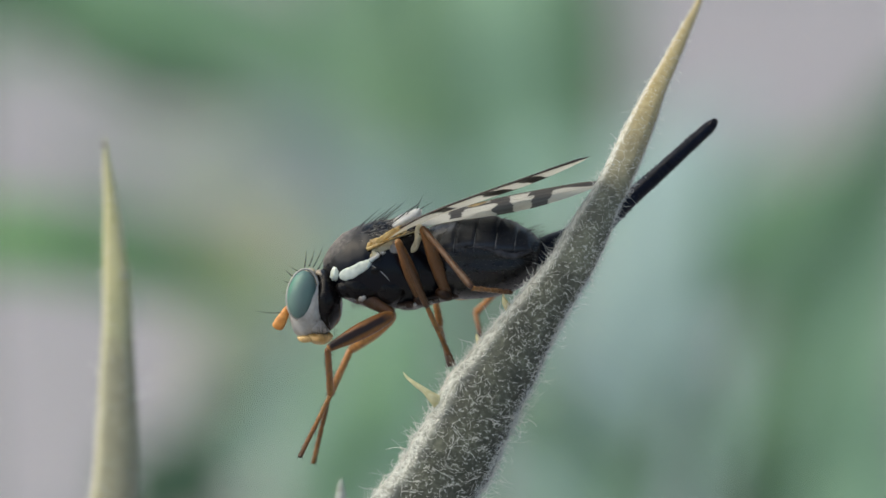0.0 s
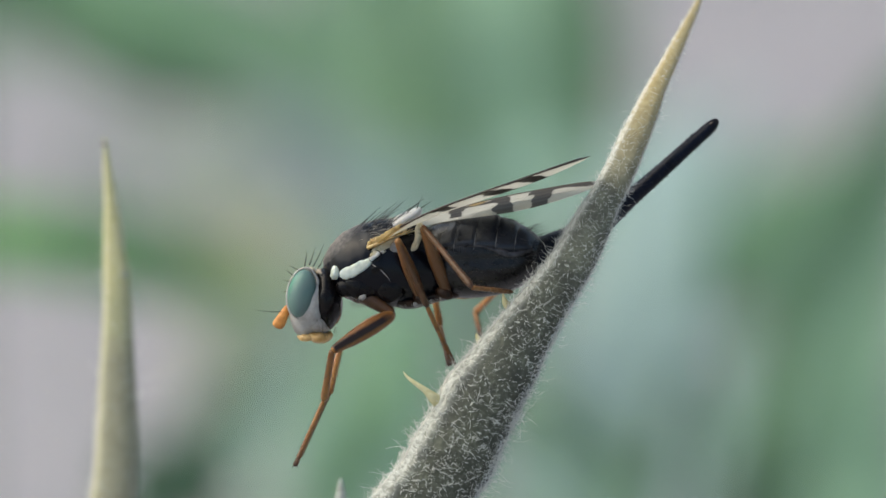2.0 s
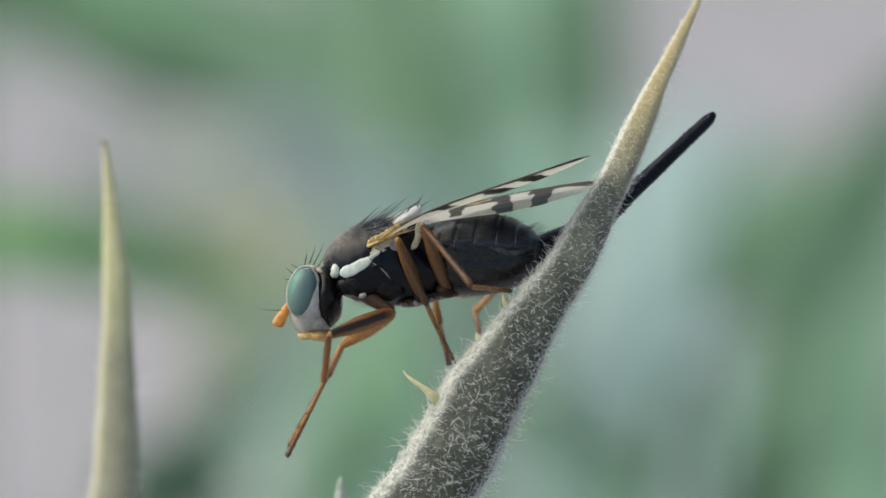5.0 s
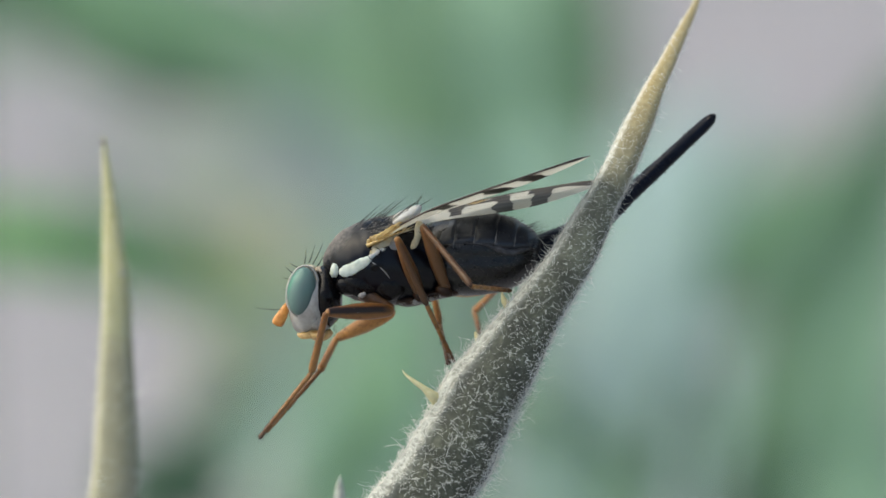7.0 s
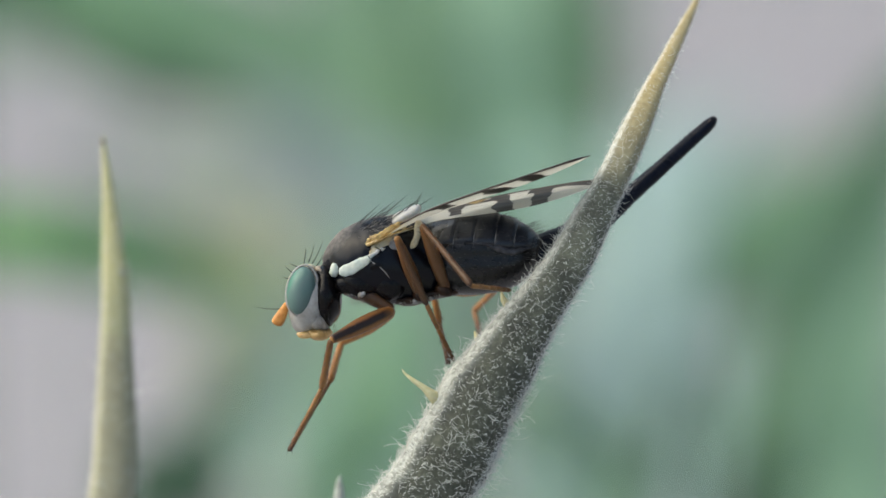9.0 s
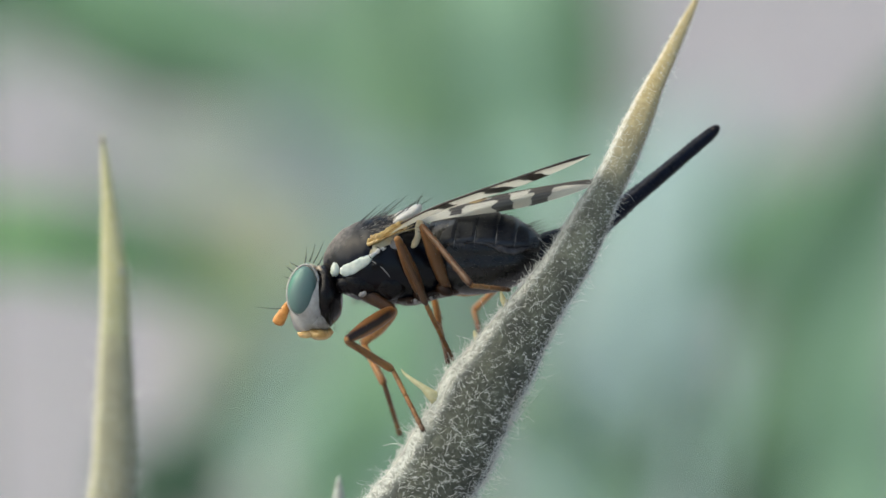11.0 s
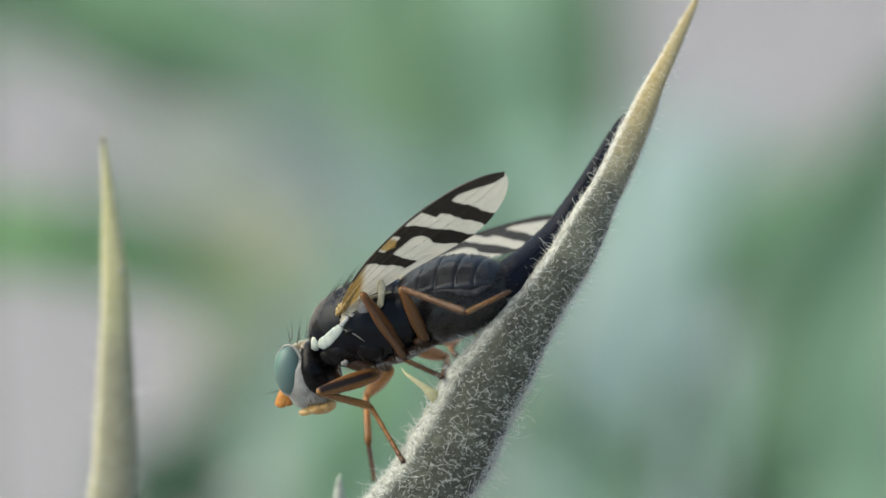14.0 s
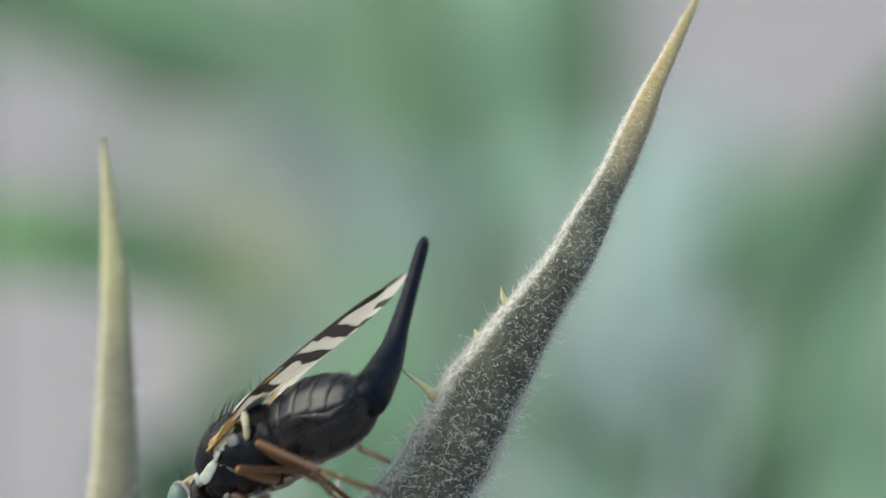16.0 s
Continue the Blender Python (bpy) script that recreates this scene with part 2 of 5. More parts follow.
def spine_material(name, tip, body, lit_keel_tone, mottled, horn_dark, horn_light, upper):
    """Felted grey-green that turns to straw yellow horn towards the point ('along' 0 to 1)."""
    m, nt, b = nodes_of(name)
    fine, big = grain(nt, 11000, 6), grain(nt, 2600, 4)
    ad = nt.nodes.new("ShaderNodeMath")
    ad.operation = "MULTIPLY_ADD"
    link(nt, big, ad.inputs[0])
    ad.inputs[1].default_value = 0.05
    link(nt, attribute(nt, "along"), ad.inputs[2])
    horn = ramp(nt, fine, [(0.35, horn_dark), (0.7, horn_light)])
    speck = ramp(nt, fine, [(0.45, (0, 0, 0)), (0.75, (0.5,) * 3)])
    mottle = ramp(nt, big, [(0.35, (1 - mottled,) * 3), (0.65, (1 + mottled * 0.4,) * 3)])
    coat = ramp(nt, ad.outputs[0], [(0.45, body), (tip - 0.1, upper)])
    felt = blend(nt, 1.0, blend(nt, speck, coat, (0.23, 0.24, 0.175)), mottle, "MULTIPLY")
    to_horn = ramp(nt, ad.outputs[0], [(tip - 0.15, (0, 0, 0)), (tip + 0.03, (1, 1, 1))])
    skin_tone = blend(nt, to_horn, felt, horn)
    # keel: pale felt with the sky-side light painted in, fading towards the tip
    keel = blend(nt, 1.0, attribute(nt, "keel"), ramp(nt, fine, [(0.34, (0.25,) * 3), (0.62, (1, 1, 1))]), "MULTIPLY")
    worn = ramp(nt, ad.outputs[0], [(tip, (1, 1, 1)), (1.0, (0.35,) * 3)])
    link(nt, blend(nt, blend(nt, 1.0, keel, worn, "MULTIPLY"), skin_tone, lit_keel_tone), b.inputs["Base Color"])
    b.inputs["Roughness"].default_value = 0.62
    relief(nt, b, fine, 0.03 * MM)
    return m


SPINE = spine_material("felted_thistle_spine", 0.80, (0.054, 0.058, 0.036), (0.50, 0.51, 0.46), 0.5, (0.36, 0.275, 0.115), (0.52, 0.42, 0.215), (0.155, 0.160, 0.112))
SPINE_SOFT = spine_material("straw_thistle_spine", 0.55, (0.29, 0.275, 0.180), (0.54, 0.52, 0.36), 0.12, (0.40, 0.385, 0.18), (0.56, 0.53, 0.29), (0.32, 0.32, 0.20))
THORN = plain("straw_thorn", (0.44, 0.40, 0.20), (0.60, 0.56, 0.34), 0.5, 9000, 0.01 * MM, subsurface=0.2)
STEM = plain("grey_green_stem", (0.10, 0.13, 0.08), (0.22, 0.25, 0.18), 0.7, 1500, 0.05 * MM)


def leaf_material(name, dark, light):
    m, nt, b = nodes_of(name)
    big, fine = grain(nt, 60, 3), grain(nt, 900, 5)
    mixed = blend(nt, 0.4, big, fine)
    col = ramp(nt, mixed, [(0.35, dark), (0.65, light)])
    link(nt, col, b.inputs["Base Color"])
    b.inputs["Roughness"].default_value = 0.55
    relief(nt, b, fine, 0.3 * MM)
    return m


LEAF_MID = leaf_material("dull_green_leaf", (0.170, 0.300, 0.172), (0.222, 0.358, 0.226))
LEAF_PALE = leaf_material("grey_green_leaf", (0.329, 0.50, 0.385), (0.396, 0.57, 0.455))
LEAF_SOFT = leaf_material("mid_green_leaf", (0.143, 0.275, 0.125), (0.186, 0.328, 0.168))
LEAF_FRESH = leaf_material("fresh_green_leaf", (0.119, 0.31, 0.070), (0.177, 0.395, 0.105))
LEAF_DUST = leaf_material("dusty_green_leaf", (0.263, 0.41, 0.275), (0.320, 0.475, 0.335))
LEAF_MIST = leaf_material("mist_grey_leaf", (0.358, 0.475, 0.435), (0.425, 0.545, 0.505))
LEAF_SAGE = leaf_material("sage_grey_leaf", (0.320, 0.385, 0.275), (0.382, 0.45, 0.335))
LEAF_DARK = leaf_material("dark_green_leaf", (0.056, 0.132, 0.044), (0.084, 0.172, 0.070))
LEAF_DEEP = leaf_material("deep_green_leaf", (0.055, 0.125, 0.055), (0.085, 0.165, 0.08))
LEAF_SLATE = leaf_material("slate_grey_leaf", (0.25, 0.29, 0.30), (0.31, 0.35, 0.36))
LEAF_STRAW = leaf_material("straw_leaf", (0.53, 0.54, 0.27), (0.63, 0.64, 0.36))


def ground_material():
    m, nt, b = nodes_of("pale_grey_soil")
    big, mid, fine = grain(nt, 5, 9, 0.7), grain(nt, 60, 5), grain(nt, 700, 6)
    mix1 = blend(nt, 0.5, mid, fine)
    soil = ramp(nt, mix1, [(0.3, (0.240, 0.229, 0.242)), (0.7, (0.396, 0.380, 0.400))])
    moss = blend(nt, fine, (0.12, 0.18, 0.13), (0.22, 0.29, 0.23))
    link(nt, blend(nt, ramp(nt, big, [(0.56, (0, 0, 0)), (0.72, (1, 1, 1))]), soil, moss), b.inputs["Base Color"])
    b.inputs["Roughness"].default_value = 0.9
    relief(nt, b, mix1, 4 * MM)
    return m


GROUND = ground_material()


# ------------------------------------------------------------------ mesh helpers
def mesh_of(name, verts, faces, mat, smooth=True, **values):
    me = bpy.data.meshes.new(name)
    me.from_pydata([tuple(v) for v in verts], [], faces)
    me.update()
    me.materials.append(mat)
    for key, data in values.items():
        a = me.attributes.new(key, "FLOAT", "POINT")
        a.data.foreach_set("value", np.asarray(data, dtype=np.float32))
    if smooth:
        me.polygons.foreach_set("use_smooth", [True] * len(me.polygons))
    return me


def part(name, me, parent, label="", kind=""):
    ob = new(name, me)
    ob.parent = parent
    return tagged(ob, label, kind=kind)


def smooth_line(points, steps):
    """Catmull-Rom through the points (vectors of any size)."""
    p = [np.array(v, dtype=float) for v in points]
    p = [2 * p[0] - p[1]] + p + [2 * p[-1] - p[-2]]
    out = []
    for i in range(1, len(p) - 2):
        for k in range(steps):
            t = k / steps
            out.append(0.5 * (2 * p[i] + (p[i + 1] - p[i - 1]) * t + (2 * p[i - 1] - 5 * p[i] + 4 * p[i + 1] - p[i + 2]) * t * t
                              + (3 * p[i] - p[i - 1] - 3 * p[i + 1] + p[i + 2]) * t ** 3))
    out.append(p[-2])
    return out


def loft(stations, sides=24, steps=4, side_axis=Vector((0, 1, 0)), shape=None, wobble=0.0, seed=0):
    """A closed skin along stations (x, y, z, half width along side_axis, half height). Returns verts, faces, along."""
    line = smooth_line(stations, steps)
    n = len(line)
    verts, along, faces = [], [], []
    for i, s in enumerate(line):
        c = Vector(s[:3])
        d = Vector(line[min(i + 1, n - 1)][:3]) - Vector(line[max(i - 1, 0)][:3])
        d.normalize()
        side = (side_axis - d * side_axis.dot(d)).normalized()
        up = side.cross(d)
        hw, hh = max(s[3], 1e-7), max(s[4], 1e-7)
        for k in range(sides):
            a = 2 * math.pi * k / sides
            r = 1.0 if shape is None else shape(a, i / (n - 1))
            if wobble:
                r *= 1 + wobble * noise.noise(Vector((math.cos(a) * 1.7 + seed, math.sin(a) * 1.7, i * 0.45)))
            verts.append(c + side * (hw * r * math.cos(a)) + up * (hh * r * math.sin(a)))
            along.append(i / (n - 1))
    for i in range(n - 1):
        for k in range(sides):
            k2 = (k + 1) % sides
            faces.append((i * sides + k, i * sides + k2, (i + 1) * sides + k2, (i + 1) * sides + k))
    for i, flip in ((0, True), (n - 1, False)):
        verts.append(sum((verts[i * sides + k] for k in range(sides)), Vector()) / sides)
        along.append(i / (n - 1))
        c = len(verts) - 1
        for k in range(sides):
            k2 = (k + 1) % sides
            faces.append((i * sides + k2, i * sides + k, c) if flip else (i * sides + k, i * sides + k2, c))
    return verts, faces, along


def lofted(name, mat, stations, **how):
    v, f, a = loft(stations, **how)
    return mesh_of(name, v, f, mat, along=a)


def ball(name, mat, centre, radii, turn=None, u=24, v=16, dent=0.0):
    """An egg of given half axes, slightly uneven."""
    turn = turn or Matrix.Identity(3)
    verts, faces = [], []
    for j in range(v + 1):
        th = math.pi * j / v
        for i in range(u):
            ph = 2 * math.pi * i / u
            d = Vector((math.sin(th) * math.cos(ph), math.sin(th) * math.sin(ph), math.cos(th)))
            r = 1 + dent * noise.noise(d * 2.3 + Vector(centre) * 4000)
            verts.append(Vector(centre) + turn @ Vector((d.x * radii[0] * r, d.y * radii[1] * r, d.z * radii[2] * r)))
    for j in range(v):
        for i in range(u):
            i2 = (i + 1) % u
            faces.append((j * u + i, (j + 1) * u + i, (j + 1) * u + i2, j * u + i2))
    return mesh_of(name, verts, faces, mat)


def strands(name, mat, hairs, segments=4, sides=3, taper=0.85):
    """Many tapered fibres in one mesh. hairs: root, tip direction times length, bend vector, radius."""
    verts, faces = [], []
    for root, run, bend, r, *curl in hairs:
        base = len(verts)
        turn, pitch = curl or (0.0, 1.0)
        d0 = run.normalized()
        s = d0.orthogonal().normalized()
        w = d0.cross(s)
        for i in range(segments + 1):
            t = i / segments
            c = root + run * t + bend * (t * t) + (s * math.sin(t * 5) + w * math.cos(t * 4)) * (bend.length * 0.2 * t)
            c = c + (s * math.sin(t * pitch) + w * (1 - math.cos(t * pitch))) * turn
            rr = r * (1 - taper * t)
            for k in range(sides):
                a = 2 * math.pi * k / sides
                verts.append(c + (s * math.cos(a) + w * math.sin(a)) * rr)
        for i in range(segments):
            for k in range(sides):
                k2 = (k + 1) % sides
                b = base + i * sides
                faces.append((b + k, b + k2, b + sides + k2, b + sides + k))
    return mesh_of(name, verts, faces, mat)


def joined(name, mat, *lumps):
    """Several lofts or eggs (verts, faces) as one mesh."""
    verts, faces = [], []
    for v, f in lumps:
        b = len(verts)
        verts += v
        faces += [tuple(i + b for i in t) for t in f]
    return mesh_of(name, verts, faces, mat)


rnd = random.Random(7)


def unit(x=1.0):
    return Vector((rnd.gauss(0, 1), rnd.gauss(0, 1), rnd.gauss(0, 1))).normalized() * x


# ------------------------------------------------------------------ ground
def build_ground():
    verts, faces = [], []
    ring = [0.0, 0.05, 0.1, 0.18, 0.3, 0.45, 0.65, 0.9, 1.3, 2, 3.5, 7, 15, 40, 120, 400, 1500]
    seg = 96
    for i, r in enumerate(ring):
        for k in range(seg):
            a = 2 * math.pi * k / seg
            x, y = r * math.cos(a), r * math.sin(a) + 0.6
            z = 0.006 * noise.noise(Vector((x * 9, y * 9, 0))) - 0.008 if r < 20 else -0.008
            verts.append(Vector((x, y, z)))
    for i in range(len(ring) - 1):
        for k in range(seg):
            k2 = (k + 1) % seg
            faces.append((i * seg + k, i * seg + k2, (i + 1) * seg + k2, (i + 1) * seg + k))
    g = new("ground", mesh_of("ground", verts, faces, GROUND))
    tagged(g, "pale grey stony soil with mossy green patches", "ground", kind="structure")


build_ground()


# ------------------------------------------------------------------ plants behind
def build_leaf(name, mat, points, label, category="leaf", rib=True):
    """A long arching leaf: points a, b, depth, half width (hundredths of a mm, seen in the plant's plane)."""
    root = new(name)
    tagged(root, label, category, group="leaves behind the thistle")
    first = far(*points[0][:3])
    foot = HOME.inverted() @ Vector(((HOME @ first).x * 1.05, (HOME @ first).y + 0.01, -0.008))
    s0 = 1 + points[0][2] * MM / DIST
    st = [(*foot, points[0][3] * 0.4 * s0 * 0.01 * MM), (*((foot * 0.45 + first * 0.55) + Vector((0, 0.004, 0))), points[0][3] * 0.8 * s0 * 0.01 * MM)]
    for a, b, depth, w in points:
        s = 1 + depth * MM / DIST
        st.append((*far(a, b, depth), w * s * 0.01 * MM))
    line = smooth_line(st, 6)
    sections = [(*s[:3], max(1e-5, s[3]) * 0.07, max(1e-5, s[3])) for s in line]

    def crease(a, t):
        return 1 - 0.35 * max(0.0, math.cos(a)) ** 4

    v, f, al = loft(sections, sides=16, steps=1, shape=crease, wobble=0.07, seed=points[0][0] * 0.01)
    part("blade", mesh_of("blade", v, f, mat, along=al), root)
    if rib:
        ribs = [(s[0], s[1] - s[3] * 0.055, s[2], s[3] * 0.05, s[3] * 0.06) for s in sections for s in [(*s[:3], s[4])]]
        part("midrib", lofted("midrib", LEAF_PALE, ribs, sides=8, steps=1), root, "pale raised midrib")
    root.matrix_world = HOME
    return root


GREEN = "blurred green leaf arching up from the soil"
DULL = "blurred dull green leaf standing behind the thistle"
GREY = "blurred grey-green felted leaf rising from the soil"
STRAW = "blurred dry straw-coloured leaf lying among green ones"
# upper middle
build_leaf("leaf", LEAF_MID, [(900, 520, 440, 60), (900, 350, 440, 190), (895, 180, 440, 215), (890, 0, 440, 215), (885, -200, 445, 120), (880, -330, 450, 10)], DULL)
build_leaf("leaf", LEAF_DARK, [(1070, 420, 300, 15), (1055, 260, 300, 35), (1040, 100, 300, 42), (1030, -60, 300, 40), (1020, -220, 300, 8)], GREEN)
build_leaf("leaf", LEAF_DARK, [(810, 420, 330, 12), (790, 300, 330, 34), (765, 200, 330, 40), (745, 80, 330, 34), (730, -60, 330, 30), (720, -200, 330, 6)], GREEN)
build_leaf("leaf", LEAF_PALE, [(760, 420, 400, 20), (860, 360, 400, 40), (960, 310, 400, 45), (1060, 290, 400, 35), (1150, 270, 400, 5)], GREY)
# upper left
build_leaf("leaf", LEAF_MID, [(700, 330, 470, 20), (640, 220, 470, 60), (560, 130, 470, 100), (430, 60, 470, 110), (250, 10, 470, 110), (50, -40, 470, 90), (-150, -100, 470, 10)], DULL)
build_leaf("leaf", LEAF_SOFT, [(-260, -50, 400, 40), (0, -5, 400, 85), (200, 20, 400, 85), (350, 45, 400, 60), (500, 80, 400, 8)], GREEN)
build_leaf("leaf", LEAF_DARK, [(-60, -60, 160, 10), (60, 20, 160, 30), (160, 85, 160, 40), (260, 135, 160, 42), (350, 160, 162, 28), (450, 190, 165, 5)], GREEN)
build_leaf("leaf", LEAF_SLATE, [(690, 400, 420, 8), (630, 330, 420, 42), (550, 265, 420, 62), (470, 220, 420, 45), (400, 180, 420, 6)], "blurred slate-grey leaf behind the thistle")
# left
build_leaf("leaf", LEAF_FRESH, [(-420, 400, 180, 48), (-150, 412, 180, 58), (100, 430, 180, 64), (260, 460, 183, 66), (370, 492, 186, 42), (480, 525, 190, 6)], GREEN)
build_leaf("leaf", LEAF_STRAW, [(360, 560, 280, 20), (430, 500, 280, 45), (500, 450, 280, 50), (580, 405, 285, 6)], STRAW)
build_leaf("leaf", LEAF_SAGE, [(400, 760, 400, 30), (430, 650, 400, 95), (480, 550, 400, 125), (550, 460, 400, 90), (620, 380, 400, 8)], DULL)
build_leaf("leaf", LEAF_DEEP, [(240, 1100, 190, 40), (320, 900, 190, 72), (362, 800, 190, 68), (415, 735, 192, 42), (490, 680, 195, 5)], GREEN)
# below the fly
build_leaf("leaf", LEAF_SOFT, [(560, 1000, 330, 60), (620, 840, 330, 80), (660, 720, 330, 85), (690, 600, 332, 60), (720, 480, 335, 8)], GREEN)
build_leaf("leaf", LEAF_PALE, [(620, 1150, 450, 120), (640, 900, 450, 170), (650, 700, 450, 180), (660, 500, 450, 140), (680, 330, 450, 20)], DULL)
build_leaf("leaf", LEAF_DUST, [(1000, 1150, 440, 100), (1010, 900, 440, 130), (1030, 760, 440, 120), (1060, 640, 440, 60), (1090, 560, 440, 8)], DULL)
# right
build_leaf("leaf", LEAF_MIST, [(960, 900, 350, 40), (1030, 720, 350, 80), (1090, 580, 350, 115), (1120, 450, 352, 110), (1150, 320, 355, 90), (1190, 200, 358, 12)], GREY)
build_leaf("leaf", LEAF_MIST, [(1180, 1000, 380, 40), (1200, 820, 380, 90), (1200, 680, 380, 110), (1210, 580, 380, 80), (1220, 480, 382, 10)], GREY)
build_leaf("leaf", LEAF_SOFT, [(1170, 640, 360, 10), (1230, 540, 360, 60), (1320, 460, 360, 105), (1410, 390, 360, 110), (1490, 310, 362, 60), (1550, 230, 365, 5)], DULL)
build_leaf("leaf", LEAF_DEEP, [(1330, 1150, 200, 60), (1350, 880, 200, 75), (1375, 720, 202, 72), (1405, 580, 205, 62), (1470, 460, 208, 66), (1535, 340, 210, 72), (1590, 220, 212, 56), (1650, 100, 215, 8)], GREEN)
build_leaf("leaf", LEAF_MID, [(1480, 1100, 420, 120), (1490, 880, 420, 160), (1500, 700, 420, 130), (1540, 540, 422, 100), (1590, 380, 425, 60), (1630, 260, 428, 6)], DULL)
build_leaf("leaf", LEAF_DEEP, [(1250, 960, 150, 10), (1150, 880, 150, 30), (1080, 815, 150, 38), (1010, 765, 150, 38), (950, 705, 150, 36), (880, 640, 152, 6)], GREEN)
build_leaf("leaf", LEAF_MIST, [(1180, 520, 430, 20), (1220, 420, 430, 80), (1245, 330, 430, 90), (1280, 240, 430, 50), (1320, 170, 430, 6)], GREY)
build_leaf("leaf", LEAF_SAGE, [(150, 340, 430, 10), (260, 300, 430, 45), (380, 290, 430, 62), (500, 310, 430, 50), (610, 350, 430, 8)], "blurred sage-grey leaf lying behind green ones")
build_leaf("leaf", LEAF_MID, [(690, 260, 460, 10), (660, 150, 460, 60), (640, 30, 460, 90), (620, -120, 460, 80), (600, -260, 462, 10)], DULL)
build_leaf("leaf", LEAF_MIST, [(560, 430, 390, 12), (640, 380, 390, 40), (730, 340, 390, 50), (830, 320, 392, 6)], GREY)


# ------------------------------------------------------------------ thistle
thistle = new("thistle")
tagged(thistle, "grey woolly thistle branch with long straw-tipped spines", "thistle")
# a, b, half width and, near the point, how far it leans back (mm)
RIGHT = [(590, 1140, 84), (650, 1030, 80), (720, 930, 75), (772, 859, 69.6), (802, 809, 72.6), (828, 759, 67.2), (852, 709, 67.2), (886, 659, 59.5), (917, 609, 52.5), (949, 559, 44.5), (984, 509, 39.5),
         (1017, 459, 36.5), (1043, 409, 34.4), (1068, 359, 28.2), (1095, 309, 26.4, 0.09), (1117, 259, 24.8, 0.38), (1139, 209, 22.0, 0.71), (1161, 159, 17.0, 1.25), (1186, 109, 13.4, 1.95), (1210, 59, 10.0, 2.8), (1234, 9, 5.6, 3.7), (1258, -60, 1.2, 5.0)]


RIDGE = 238


def ridge(a, t):
    """Keel on the side that faces the sky, coloured paler as if lit; flat flank below it."""
    def fold(at, wide):
        return math.exp(-((((a - math.radians(at) + math.pi) % (2 * math.pi)) - math.pi) / wide) ** 2)

    lines = fold(224, 0.10) + 0.8 * fold(248, 0.10) - 0.7 * fold(236, 0.10)
    return 1 + (0.12 * fold(RIDGE, 0.30) + 0.06 * lines) * (1 - 0.6 * t) - 0.04 * math.cos(2 * a) + 0.02 * math.cos(5 * a)


def spine_stations(rows, depth):
    out = []
    for a, b, h, *lean in rows:
        deep = depth + sum(lean)
        s = 1 + deep * MM / DIST
        out.append((*far(a, b, deep), h * s * 0.009 * MM, h * s * 0.01 * MM))
    return out


def lit_keel_of(count, sides, start=214, end=300, fade=24):
    """How much of the keel's pale felt and painted sky light each point of the skin has."""
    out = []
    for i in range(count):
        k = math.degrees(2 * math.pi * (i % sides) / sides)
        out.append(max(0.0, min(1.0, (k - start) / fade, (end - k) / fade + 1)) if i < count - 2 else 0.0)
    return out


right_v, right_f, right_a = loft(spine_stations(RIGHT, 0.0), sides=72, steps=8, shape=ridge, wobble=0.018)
big_spine = part("spine", mesh_of("spine", right_v, right_f, SPINE, along=right_a, keel=lit_keel_of(len(right_v), 72)), thistle, "stout grey-green felted spine with a straw yellow tip")
LEFT = [(188, 1180, 48), (196, 1040, 46), (201, 900, 41), (205, 840, 38), (208, 750, 35), (208, 650, 30), (208, 560, 25), (206, 492, 22.5),
        (202, 450, 19), (199, 400, 15), (195, 350, 11), (190, 300, 7), (186, 258, 3.2), (185, 243, 0.8)]
left_v, left_f, left_a = loft(spine_stations(LEFT, 8.0), sides=28, steps=6, shape=ridge, wobble=0.02, seed=3)
part("spine", mesh_of("spine", left_v, left_f, SPINE_SOFT, along=left_a, keel=lit_keel_of(len(left_v), 28)), thistle, "slender straw-coloured spine, grey and woolly lower down")
part("knob", ball("knob", WOOL_FELT, far(219, 488, 7.85), (0.07 * MM, 0.06 * MM, 0.05 * MM), dent=0.3), thistle, "small white tuft on the spine")
part("spine_tip_speck", ball("spine_tip_speck", BROWN_BLACK, far(184, 257, 7.95), (0.045 * MM, 0.04 * MM, 0.03 * MM), dent=0.4, u=12, v=8), thistle, "dark brown withered speck at the point")


def thorn(rows, depth, mat=THORN):
    st = [(*far(a, b, depth + dd), h * 0.01 * MM, h * 0.01 * MM) for a, b, dd, h in rows]
    part("thorn", lofted("thorn", mat, st, sides=14, steps=5, wobble=0.05), thistle, "small straw yellow thorn")


thorn([(790, 725, 0.1, 16), (768, 706, -0.1, 10), (752, 692, -0.15, 5.6), (735, 680, -0.15, 4.0), (720, 668, -0.12, 2.2), (714, 659, -0.1, 0.6)], -0.15)
thorn([(603, 960, 0, 22), (603, 910, 0, 15), (603, 880, 0, 10), (603, 862, 0, 6), (604, 848, 0, 1.5)], 5.0, WOOL_FELT)
thorn([(858, 620, 0, 9), (848, 604, 0, 6), (843, 592, 0, 2)], 0.25)
thorn([(905, 550, 0, 9), (895, 538, 0, 6), (891, 525, 0, 2.4), (890, 516, 0, 0.6)], 0.25)
